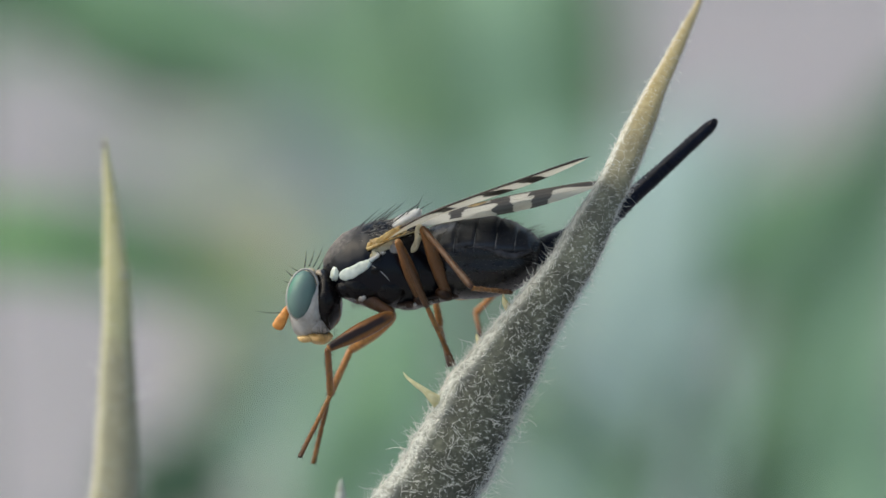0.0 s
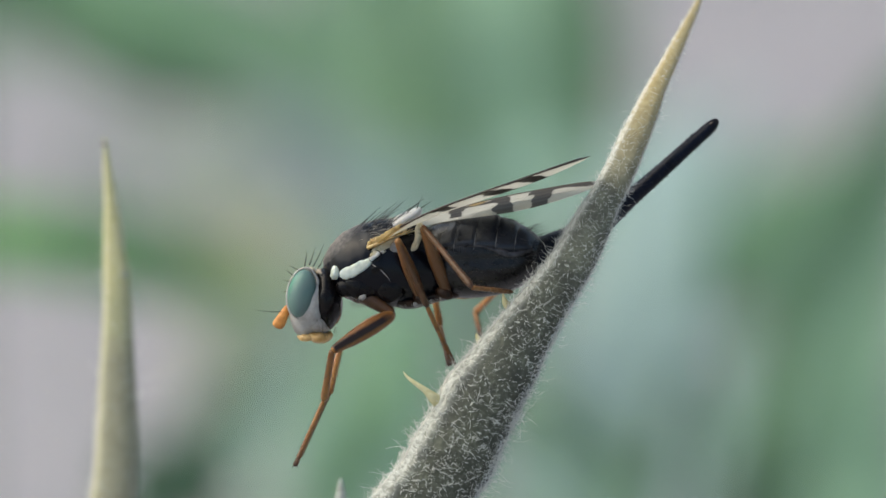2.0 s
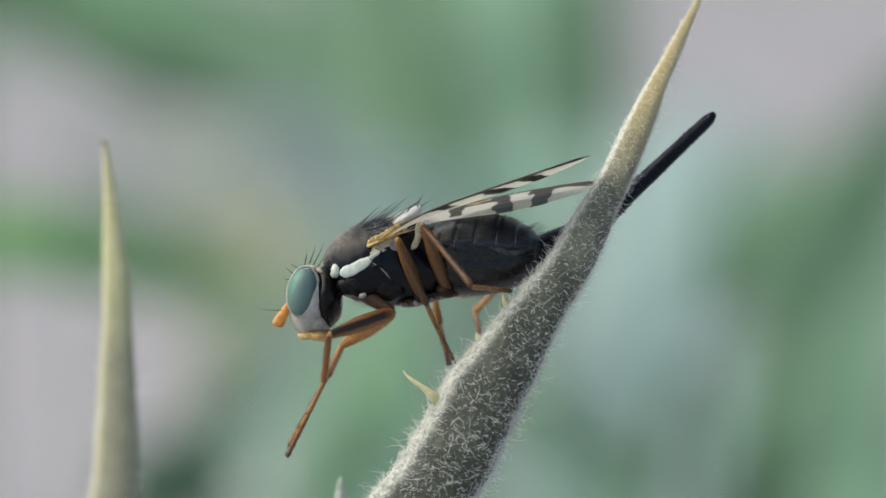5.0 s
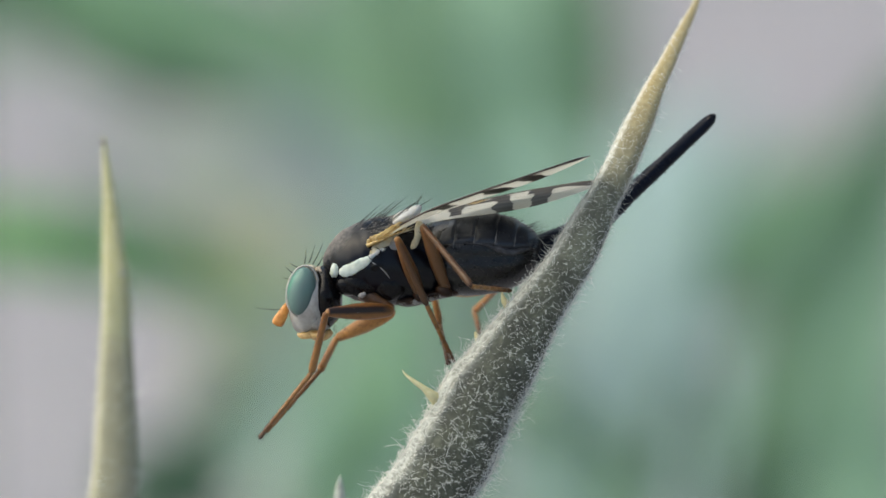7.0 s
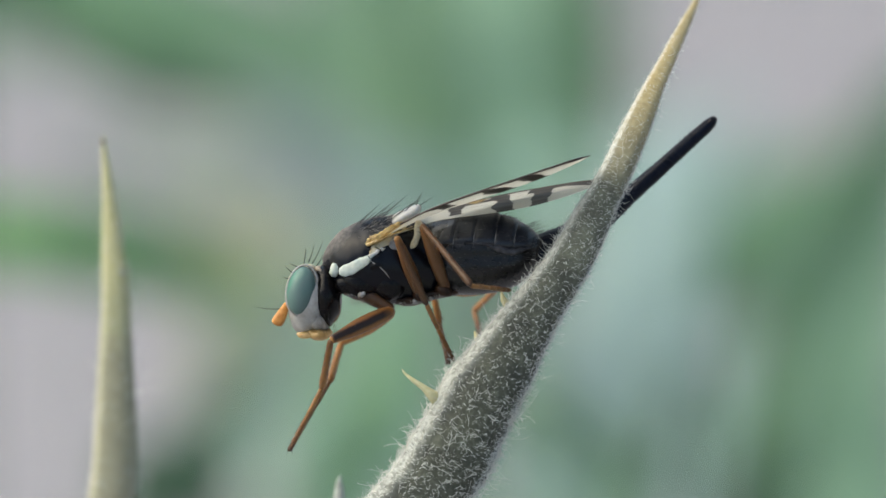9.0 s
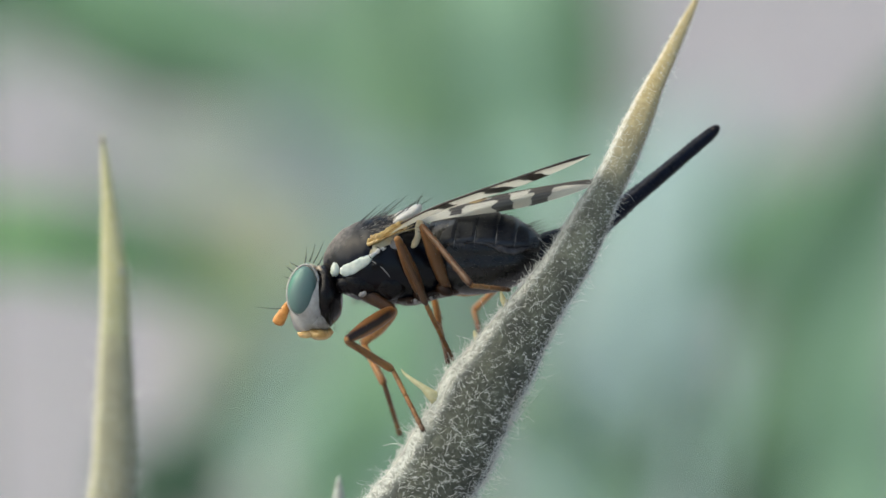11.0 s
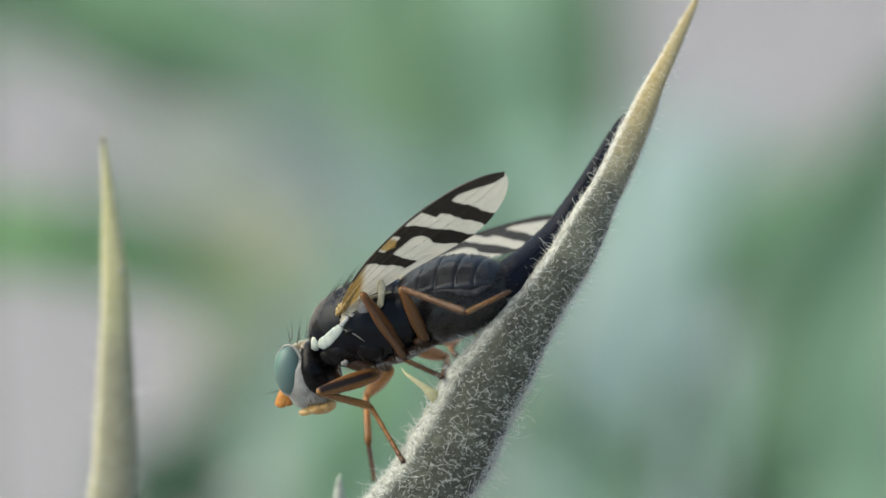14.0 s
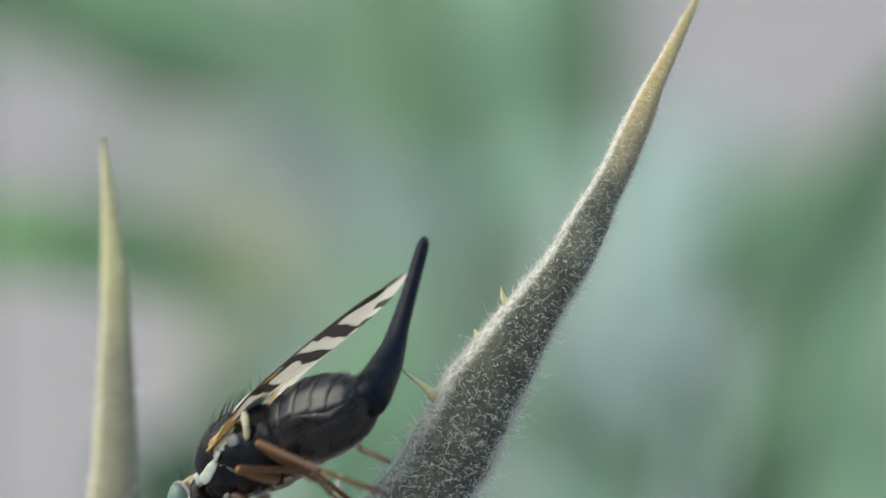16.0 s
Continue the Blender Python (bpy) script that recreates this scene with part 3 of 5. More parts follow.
# rib of the leaf and the stem that carry the spines, down to the soil
rib_line = [(*far(120, 1190, 8.4), 0.5 * MM, 0.5 * MM), (*far(190, 1190, 8.0), 0.7 * MM, 0.6 * MM), (*far(400, 1160, 2.6), 0.8 * MM, 0.7 * MM), (*q(600, 1130, 0.2), 1.0 * MM, 0.95 * MM),
            (*q(640, 1180, 0.6), 1.1 * MM, 1.0 * MM), (*q(660, 1600, 2.5), 1.5 * MM, 1.4 * MM)]
part("leaf_rib", lofted("leaf_rib", STEM, rib_line, sides=20, steps=6, wobble=0.08), thistle, "grey-green woolly leaf rib")
top = q(660, 1580, 2.4)
low = HOME.inverted() @ Vector(((HOME @ top).x, (HOME @ top).y + 0.02, -0.012))
stem_line = [(*(top.lerp(low, k / 5) + Vector((0.004 * math.sin(k * 1.7), 0, 0))), (1.5 + 0.5 * k) * MM, (1.5 + 0.5 * k) * MM) for k in range(6)]
part("stem", lofted("stem", STEM, stem_line, sides=20, steps=5, wobble=0.08), thistle, "grey-green ribbed stem")


def wool(verts, faces, along, sides, count, limit, length, seed, keel_share=0.30, band=(222, 300), shag=0.25):
    """Curly white fibres rooted on the skin of a spine, fewer towards its tip."""
    r = random.Random(seed)
    out = []
    quads = [f for f in faces if len(f) == 4]
    while len(out) < count:
        f = r.choice(quads)
        al = along[f[0]]
        k = 360 * (f[0] % sides) / sides
        on_keel = band[0] < k < band[1]
        if on_keel != (r.random() < keel_share):
            continue
        if r.random() > max(0.0, 1 - al / limit) ** 0.8:
            continue
        a, b, c, d = (verts[i] for i in f)
        u, w = r.random(), r.random()
        p = (a * (1 - u) + b * u) * (1 - w) + (d * (1 - u) + c * u) * w
        n = (b - a).cross(d - a).normalized()
        flow = (d - a).normalized()
        jit = Vector((r.gauss(0, 1), r.gauss(0, 1), r.gauss(0, 1)))
        shrink = 1 - 0.80 * al
        if r.random() < shag:
            L = length * r.uniform(1.2, 2.8) * MM * shrink
            run = (n * r.uniform(0.05, 0.55) + jit * 0.40 + flow * r.uniform(-0.2, 0.9)).normalized() * L
            bend = (Vector((r.gauss(0, 1), r.gauss(0, 1), r.gauss(0, 1))) - n * 0.5) * (L * 0.33)
            out.append((p, run, bend, r.uniform(0.0040, 0.0070) * MM * (1 - 0.42 * al), L * r.uniform(0.05, 0.16), r.uniform(4, 9)))
        else:
            L = length * r.uniform(0.2, 1.1) * MM * shrink
            run = (n * r.uniform(0.3, 1.0) + jit * 0.5 + flow * r.uniform(0.0, 0.7)).normalized() * L
            bend = jit * (L * 0.3)
            out.append((p + n * 0.002 * MM, run, bend, r.uniform(0.0035, 0.0080) * MM * (1 - 0.42 * al), L * r.uniform(0.08, 0.3), r.uniform(3, 8)))
    return out


part("wool", strands("wool", WOOL, wool(right_v, right_f, right_a, 72, 19000, 0.97, 0.10, 5, 0.34, (226, 300), 0.26), segments=7, taper=0.4), big_spine, "curly white wool on the spine", kind="stuff")
part("edge_wool", strands("edge_wool", WOOL, wool(right_v, right_f, right_a, 72, 10500, 1.03, 0.14, 8, 1.0, (64, 120), 0.28), segments=8, taper=0.4), big_spine, "longer curly wool along the edge", kind="stuff")
part("keel_wool", strands("keel_wool", WOOL, wool(right_v, right_f, right_a, 72, 10500, 1.03, 0.115, 9, 1.0, (250, 300), 0.2), segments=8, taper=0.4), big_spine, "dense white wool on the keel", kind="stuff")
part("wool", strands("wool", WOOL, wool(left_v, left_f, left_a, 28, 2600, 0.9, 0.24, 6)), thistle, "short white wool on the slender spine", kind="stuff")
thistle.matrix_world = HOME


# ------------------------------------------------------------------ fly
# Its parts are built round the middle of the thorax, head towards -x.
fly = new("fruit_fly")
tagged(fly, "black fruit fly with banded wings and long ovipositor on a spine", "fly")
MID = (665, 470)


def f(a, b, side=0.0):
    """A place on the fly; side in mm, negative towards its left flank."""
    return q(a, b, side) - q(*MID)


def skin(rows):
    """Stations a, top, bottom, half width (mm) for a body part that runs along a."""
    return [(*f(a, (t + b) / 2), w * MM, (b - t) / 200 * MM) for a, t, b, w in rows]


THORAX = [(573, 482, 503, 0.06), (579, 464, 517, 0.27), (589, 446, 528, 0.45), (609, 422, 540, 0.60), (630, 406, 545, 0.68), (656, 395, 548, 0.73), (690, 389, 548, 0.74),
          (722, 393, 546, 0.69), (752, 401, 538, 0.60), (780, 410, 526, 0.50), (796, 440, 505, 0.25), (800, 465, 480, 0.05)]


def flank(a, b, lift=0.0):
    """Half width of the thorax at a, b."""
    xs = [r[0] for r in THORAX]
    t, bo, w = (np.interp(a, xs, [r[k] for r in THORAX]) for k in (1, 2, 3))
    h = (b - (t + bo) / 2) / ((bo - t) / 2)
    return w * math.sqrt(max(0.02, 1 - h * h)) + lift


def back(a, side):
    """Height of the thorax's back at a, side mm off its middle line."""
    xs = [r[0] for r in THORAX]
    t, bo, w = (np.interp(a, xs, [r[k] for r in THORAX]) for k in (1, 2, 3))
    return (t + bo) / 2 - (bo - t) / 2 * math.sqrt(max(0.0, 1 - (side / w) ** 2))


thorax = part("thorax", lofted("thorax", scutum_material(), skin(THORAX), sides=40, steps=6, wobble=0.03), fly, "black thorax dusted grey-brown on the back")
for s in (-1, 1):
    stripe = [(602, 491, 2), (604, 490, 6.5), (609, 488, 9), (619, 484, 10), (631, 478, 9), (642, 472, 9), (651, 466, 6.5), (658, 461, 3), (666, 457, 1)]
    part("pale_stripe", lofted("pale_stripe", MINT, [(*f(a, b, s * flank(a, b, 0.0)), 0.034 * MM, h * 0.0105 * MM) for a, b, h in stripe], sides=20, steps=5, wobble=0.20, seed=s), thorax, "pale mint-white stripe along the flank")
    part("shoulder_knob", ball("shoulder_knob", MINT, f(594, 484, s * flank(594, 484, -0.03)), (0.10 * MM, 0.09 * MM, 0.135 * MM), turn=Matrix.Rotation(0.35, 3, "Y"), dent=0.2), thorax, "pale shoulder knob")
    part("flank_seam", lofted("flank_seam", MEMBRANE, [(*f(a, b, s * flank(a, b, 0.004)), 0.010 * MM, h * 0.006 * MM) for a, b, h in ((655, 468, 0.5), (664, 474, 1.6), (673, 480, 1.5), (682, 489, 1.4), (690, 499, 0.5))], sides=8, steps=4, wobble=0.2), thorax, "thin grey membrane fold of the flank")
    # glossy plates of the flank
    for a, b, rx, rz, lift in ((640, 506, 0.36, 0.28, 0.0), (690, 506, 0.30, 0.34, 0.0), (668, 478, 0.22, 0.14, 0.01), (616, 510, 0.24, 0.20, 0.0)):
        part("flank_plate", ball("flank_plate", BLACK, f(a, b, s * (flank(a, b, lift) - 0.185)), (rx * MM, 0.195 * MM, rz * MM), dent=0.08), thorax, "glossy black plate of the flank")
    pad = [(649, 441, 2), (655, 436, 6), (664, 430, 6.5), (676, 423, 5), (690, 414, 5), (704, 405, 4.4), (718, 397, 3.4), (730, 391, 1.2)]
    part("wing_root", lofted("wing_root", AMBER, [(*f(a, b, s * flank(a, b, 0.03)), 0.030 * MM, h * 0.010 * MM) for a, b, h in pad], sides=20, steps=6, wobble=0.5), thorax, "yellow amber wing root")
    plate = [(655, 456, 2), (662, 451, 7), (672, 444, 10), (684, 436, 11), (695, 428, 8), (705, 420, 2)]
    part("hinge_plate", lofted("hinge_plate", CREAM, [(*f(a, b, s * flank(a, b, -0.005)), 0.04 * MM, h * 0.010 * MM) for a, b, h in plate], sides=18, steps=5, wobble=0.3), thorax, "cream plate under the wing hinge")
    part("hinge_knob", ball("hinge_knob", AMBER, f(662, 432, s * flank(662, 432, 0.02)), (0.105 * MM, 0.07 * MM, 0.085 * MM), turn=Matrix.Rotation(-0.5, 3, "Y"), dent=0.45), thorax, "lumpy yellow knob of the wing hinge")
    part("hinge_scale", ball("hinge_scale", MEMBRANE, f(701, 440, s * flank(701, 440, 0.012)), (0.14 * MM, 0.04 * MM, 0.12 * MM), turn=Matrix.Rotation(-0.6, 3, "Y"), dent=0.25), thorax, "grey translucent scale under the wing")
    for a, b, rx, rz, lean, mat in ((673, 432, 0.07, 0.045, -0.6, CREAM), (682, 425, 0.08, 0.035, -0.6, AMBER), (668, 441, 0.055, 0.04, 0.2, CREAM), (692, 424, 0.07, 0.04, -0.4, CREAM), (703, 414, 0.08, 0.03, -0.55, AMBER), (714, 410, 0.06, 0.03, -0.3, CREAM)):
        part("hinge_sclerite", ball("hinge_sclerite", mat, f(a, b, s * flank(a, b, 0.03)), (rx * MM, 0.035 * MM, rz * MM), turn=Matrix.Rotation(lean, 3, "Y"), dent=0.5, u=18, v=12), thorax, "small yellowish plate of the wing hinge")
    for pts in (((655, 450), (662, 445), (670, 447), (676, 455)), ((663, 462), (670, 457), (675, 449), (683, 444)), ((652, 460), (657, 465), (666, 464), (674, 458))):
        part("hinge_fold", lofted("hinge_fold", BLACK, [(*f(a, b, s * flank(a, b, 0.032)), 0.010 * MM, 0.007 * MM) for a, b in pts], sides=8, steps=4), thorax, "dark crease between the hinge plates")
    for a, b, rx, rz, lean in ((659, 458, 0.09, 0.035, -0.5), (668, 453, 0.07, 0.045, -0.9), (677, 448, 0.06, 0.035, -0.3)):
        part("flank_callus", ball("flank_callus", WHITE, f(a, b, s * (flank(a, b, -0.005))), (rx * MM, 0.05 * MM, rz * MM), turn=Matrix.Rotation(lean, 3, "Y"), dent=0.4), thorax, "whitish ridge under the wing")
    part("haltere", lofted("haltere", CREAM, [(*f(728, 446, s * 0.66), 0.02 * MM, 0.02 * MM), (*f(733, 440, s * 0.70), 0.05 * MM, 0.06 * MM), (*f(739, 426, s * 0.72), 0.05 * MM, 0.06 * MM), (*f(742, 410, s * 0.71), 0.05 * MM, 0.085 * MM), (*f(742, 398, s * 0.68), 0.03 * MM, 0.05 * MM)], sides=14), fly, "cream haltere")
    part("coxa_knob", ball("coxa_knob", FACE, f(641, 528, s * 0.54), (0.075 * MM, 0.07 * MM, 0.055 * MM), turn=Matrix.Rotation(-0.4, 3, "Y"), dent=0.2), thorax, "pale knob above the fore leg")
part("scutellum", lofted("scutellum", WHITE, [(*f(682, 412), 0.20 * MM, 0.03 * MM), (*f(694, 405), 0.37 * MM, 0.105 * MM), (*f(712, 393), 0.43 * MM, 0.13 * MM), (*f(730, 383), 0.36 * MM, 0.11 * MM), (*f(741, 374), 0.20 * MM, 0.07 * MM), (*f(746, 371), 0.03 * MM, 0.015 * MM)], sides=24, steps=6), thorax, "white scutellum")
part("neck", lofted("neck", BROWN_BLACK, [(*f(556, 515), 0.22 * MM, 0.26 * MM), (*f(575, 508), 0.26 * MM, 0.26 * MM), (*f(598, 495), 0.34 * MM, 0.30 * MM)], sides=20), fly, "dark neck")
part("underside", lofted("underside", HIP, [(*f(690, 533), 0.3 * MM, 0.1 * MM), (*f(725, 538), 0.40 * MM, 0.12 * MM), (*f(770, 527), 0.40 * MM, 0.11 * MM), (*f(805, 520), 0.34 * MM, 0.11 * MM), (*f(830, 514), 0.16 * MM, 0.05 * MM)], sides=24, steps=6, wobble=0.22), fly, "brown hip region of the legs")

for a, b, side, rx, rz, lean, mat in ((744, 531, 0.42, 0.14, 0.11, 0.5, HIP), (786, 522, 0.42, 0.17, 0.10, 0.4, HIP), (736, 541, 0.36, 0.06, 0.05, 0.4, MEMBRANE), (764, 536, 0.40, 0.05, 0.035, 0.2, MEMBRANE)):
    for s in (-1, 1):
        part("hip", ball("hip", mat, f(a, b, s * side), (rx * MM, 0.12 * MM, rz * MM), turn=Matrix.Rotation(lean, 3, "Y"), dent=0.12, u=20, v=14), fly, "dark brown hip joint" if mat is HIP else "pale membrane between the hips")

bristles, fuzz = [], []
for a, da, db, s in ((592, 17, -24, 0.20), (600, 20, -30, 0.36), (612, 24, -30, 0.24), (626, 30, -34, 0.22), (634, 30, -28, 0.44), (648, 34, -30, 0.18), (660, 32, -28, 0.36), (670, 34, -33, 0.2),
                     (682, 30, -27, 0.42), (692, 27, -25, 0.26)):
    for sg in (-1, 1):
        b = back(a, s)
        run = f(a + da * 1.3, b + db * 1.6, sg * (s + 0.06)) - f(a, b, sg * s)
        bristles.append((f(a, b + 3, sg * s), run, Vector((0.08 * MM, 0, -0.07 * MM)), rnd.uniform(0.008, 0.0105) * MM))
        for _ in range(2):
            a2, s2 = a + rnd.uniform(-7, 7), max(0.05, s + rnd.uniform(-0.14, 0.14))
            bristles.append((f(a2, back(a2, s2) + 2, sg * s2), run * rnd.uniform(0.45, 0.8) + unit(0.03 * MM), Vector((0.06 * MM, 0, -0.05 * MM)), rnd.uniform(0.005, 0.008) * MM))
for a, b, da, db, s in ((706, 386, 30, -29, 0.22), (718, 381, 26, -32, 0.30), (737, 372, 7, -32, 0.14), (741, 373, 21, -21, 0.10)):
    for sg in (-1, 1):
        bristles.append((f(a, b, sg * s), f(a + da, b + db, sg * (s + 0.05)) - f(a, b, sg * s), Vector((0.05 * MM, 0, -0.05 * MM)), 0.010 * MM))
for i in range(800):
    a = min(rnd.uniform(584, 740), rnd.uniform(584, 740))
    xs = [r[0] for r in THORAX]
    t, bo, w = (np.interp(a, xs, [r[k] for r in THORAX]) for k in (1, 2, 3))
    ang = rnd.uniform(-0.85, 0.85)
    p = f(a, (t + bo) / 2) + Vector((0, math.sin(ang) * w, math.cos(ang) * (bo - t) / 200)) * MM
    nrm = Vector((-0.1, math.sin(ang), math.cos(ang)))
    fuzz.append((p, (nrm * 0.6 + Vector((0.8, 0, 0)) + unit(0.2)) * rnd.uniform(0.06, 0.14) * MM, Vector((0.02, 0, -0.02)) * MM, 0.004 * MM))
for i in range(160):
    a = rnd.uniform(620, 780)
    p = f(a, np.interp(a, [620, 700, 780], [538, 545, 528]), rnd.uniform(-0.5, 0.1))
    fuzz.append((p, (Vector((0.2, -0.2, -1)) + unit(0.3)) * rnd.uniform(0.06, 0.14) * MM, Vector((0.02, 0, 0)) * MM, 0.004 * MM))
part("bristle", strands("bristle", BRISTLE, bristles, segments=6, sides=5), thorax, "long black back-swept bristles", kind="stuff")
part("body_hair", strands("body_hair", PALE_HAIR, fuzz), thorax, "short pale grey body hair", kind="stuff")

# head
head = part("head", ball("head", FACE, f(549, 540), (0.37 * MM, 0.55 * MM, 0.60 * MM), turn=Matrix.Rotation(0.28, 3, "Y"), dent=0.06, u=32, v=22), fly, "silvery white face and cheeks")
part("occiput", ball("occiput", BLACK, f(576, 531), (0.29 * MM, 0.565 * MM, 0.55 * MM), turn=Matrix.Rotation(-0.10, 3, "Y"), dent=0.08), head, "black back of the head")
part("chin", ball("chin", FACE, f(557, 571), (0.32 * MM, 0.40 * MM, 0.23 * MM), turn=Matrix.Rotation(0.25, 3, "Y"), dent=0.08), head)
part("forehead", ball("forehead", FOREHEAD, f(537, 502), (0.17 * MM, 0.24 * MM, 0.25 * MM), turn=Matrix.Rotation(0.5, 3, "Y"), dent=0.1), head, "dusty tan forehead")
part("crown", ball("crown", CREAM, f(548, 486), (0.10 * MM, 0.40 * MM, 0.115 * MM), turn=Matrix.Rotation(0.5, 3, "Y"), dent=0.15), head, "cream crown between the eyes")
part("nape", ball("nape", FOREHEAD, f(566, 487), (0.13 * MM, 0.34 * MM, 0.09 * MM), turn=Matrix.Rotation(0.25, 3, "Y"), dent=0.25), head, "dusty brown nape")
for s in (-1, 1):
    me = ball("eye", EYE, (0, 0, 0), (0.254 * MM, 0.23 * MM, 0.430 * MM), u=36, v=26, dent=0.01)
    eye = part("eye", me, head, "large glossy teal-green compound eye")
    eye.matrix_basis = Matrix.Translation(f(533, 522, s * 0.42)) @ pose(0, 0, 0, 0, 10, 0)
    ring = []
    for k in range(33):
        an = 2 * math.pi * k / 32
        c = f(534, 522, s * 0.39) + Matrix.Rotation(radians(10), 3, "Y") @ (Vector((0.270 * math.cos(an), 0, 0.455 * math.sin(an))) * MM)
        ring.append((*c, 0.04 * MM, (0.020 + 0.016 * max(0.0, math.cos(an))) * MM))
    part("eye_rim", lofted("eye_rim", FACE, ring, sides=8, steps=1, side_axis=Vector((0, 1, 0))), head, "silvery rim round the eye")
    part("antenna", lofted("antenna", ORANGE, [(*f(510, 542, s * 0.12), 0.03 * MM, 0.035 * MM), (*f(505, 550, s * 0.13), 0.05 * MM, 0.062 * MM), (*f(500, 560, s * 0.14), 0.06 * MM, 0.085 * MM), (*f(494, 571, s * 0.15), 0.06 * MM, 0.102 * MM),
                                                     (*f(490, 578, s * 0.15), 0.055 * MM, 0.105 * MM), (*f(488, 582, s * 0.15), 0.04 * MM, 0.085 * MM), (*f(487, 584, s * 0.15), 0.01 * MM, 0.02 * MM)], sides=16), head, "bright orange antenna")
    arista = [(f(501, 556, s * 0.15), f(474, 548, s * 0.2) - f(501, 556, s * 0.15), (f(448, 552, s * 0.3) - f(474, 547, s * 0.2)), 0.009 * MM)]
    part("antenna_bristle", strands("antenna_bristle", BRISTLE, arista, segments=10, sides=5), head, "thin black bristle of the antenna")
    part("palp", lofted("palp", MOUTH, [(*f(560, 595, s * 0.16), 0.04 * MM, 0.05 * MM), (*f(545, 600, s * 0.18), 0.07 * MM, 0.07 * MM), (*f(532, 601, s * 0.18), 0.07 * MM, 0.06 * MM), (*f(524, 598, s * 0.18), 0.01 * MM, 0.01 * MM)], sides=14), head, "ochre palp")
part("proboscis", lofted("proboscis", MOUTH, [(*f(543, 592), 0.2 * MM, 0.05 * MM), (*f(556, 599), 0.3 * MM, 0.11 * MM), (*f(574, 600), 0.28 * MM, 0.10 * MM), (*f(586, 593), 0.14 * MM, 0.05 * MM)], sides=18, wobble=0.15), head, "ochre proboscis")
hb = []
for a, b, da, db, s in ((516, 490, -10, -9, 0.18), (513, 502, -12, -3, 0.18), (512, 520, -12, 0, 0.16), (525, 480, -12, -6, 0.2), (537, 474, 6, -28, 0.2), (545, 472, 14, -32, 0.28), (552, 474, 22, -38, 0.2), (560, 478, 16, -22, 0.4)):
    for sg in (-1, 1):
        hb.append((f(a, b, sg * s), f(a + da, b + db, sg * s * 1.2) - f(a, b, sg * s), Vector((-0.03 * MM, 0, 0.02 * MM)), 0.009 * MM))
for i in range(60):
    hb.append((f(rnd.uniform(560, 596), rnd.uniform(560, 595), -rnd.uniform(0.3, 0.5)), (Vector((0.2, -0.4, -0.8)) + unit(0.3)) * 0.09 * MM, unit(0.01 * MM), 0.004 * MM))
part("head_bristle", strands("head_bristle", BRISTLE, hb, segments=5, sides=4), head, "black bristles of the head", kind="stuff")

# abdomen
ABDOMEN = [(752, 440, 480, 0.1), (762, 410, 515, 0.45), (780, 396, 524, 0.62), (810, 386, 530, 0.72), (845, 381, 530, 0.76), (880, 384, 525, 0.74), (910, 393, 515, 0.68),
           (935, 406, 497, 0.56), (951, 419, 480, 0.42), (962, 436, 465, 0.2), (965, 446, 455, 0.04)]


def belly(a, t):
    """A crease along the flank with the swollen belly under it."""
    low = math.sin(a)
    return 1 - 0.05 * math.exp(-((low - 0.10) / 0.14) ** 2) + 0.025 * math.exp(-((low - 0.50) / 0.22) ** 2)


abdomen = part("abdomen", lofted("abdomen", ABDO, skin(ABDOMEN), sides=64, steps=6, wobble=0.012, shape=belly), fly, "glossy black abdomen")


def ring_at(a):
    xs = [r[0] for r in ABDOMEN]
    return [float(np.interp(a, xs, [r[m] for r in ABDOMEN])) for m in (1, 2, 3)]


def on_abdomen(a, turn, swell):
    """Skin of the abdomen; turn in degrees from the middle of the back, seams lean forwards down the flank."""
    an = radians(turn)
    at = a - 13 * math.sin(an) ** 2
    t, b, w = ring_at(at)
    return f(at, (t + b) / 2) + Vector((0, math.sin(an) * w * swell, math.cos(an) * (b - t) / 200 * swell)) * MM


edges = [778, 812, 848, 886, 920, 952]
for k in range(5):
    nj, nk = 9, 40
    low = (74, 76, 80, 84, 84)[k]
    verts, faces = [], []
    for j in range(nj + 1):
        a = edges[k] + (edges[k + 1] - edges[k] + 2.5) * j / nj
        lip = (-0.02, 0.012, 0.020, 0.024, 0.028, 0.031, 0.034, 0.037, 0.036, 0.0)[j]
        for m in range(nk + 1):
            turn = -low + 2 * low * m / nk
            rim = abs(turn) / low
            hem = 0.040 * math.exp(-((rim - 0.90) / 0.08) ** 2) - (0.05 if rim > 0.99 else 0.0)
            verts.append(on_abdomen(a, turn, 1 + lip + hem + 0.004 * noise.noise(Vector((a * 0.06, turn * 0.05, k)))))
    for j in range(nj):
        for m in range(nk):
            p = j * (nk + 1) + m
            faces.append((p, p + 1, p + nk + 2, p + nk + 1))
    part("tergite", mesh_of("tergite", verts, faces, TERGITE), abdomen, "black overlapping back plate of the abdomen")
# pale tone paints the light that membrane edges catch at the seams
LIT_SEAM = plain("lit_seam_edge", (0.05, 0.05, 0.052), (0.15, 0.145, 0.145), 0.4, 9000)
for a in edges[1:5]:
    for s in (-1, 1):
        arc = [(*on_abdomen(a + 3.0, s * g, 1.030), r * MM, r * MM) for g, r in ((50, 0.001), (56, 0.003), (62, 0.005), (67, 0.011), (72, 0.013), (76, 0.007), (82, 0.001))]
        part("plate_seam", lofted("plate_seam", LIT_SEAM, arc, sides=8, steps=3, side_axis=Vector((1, 0, 0)), wobble=0.4), abdomen, "seam between back plates with its lit edge painted pale")
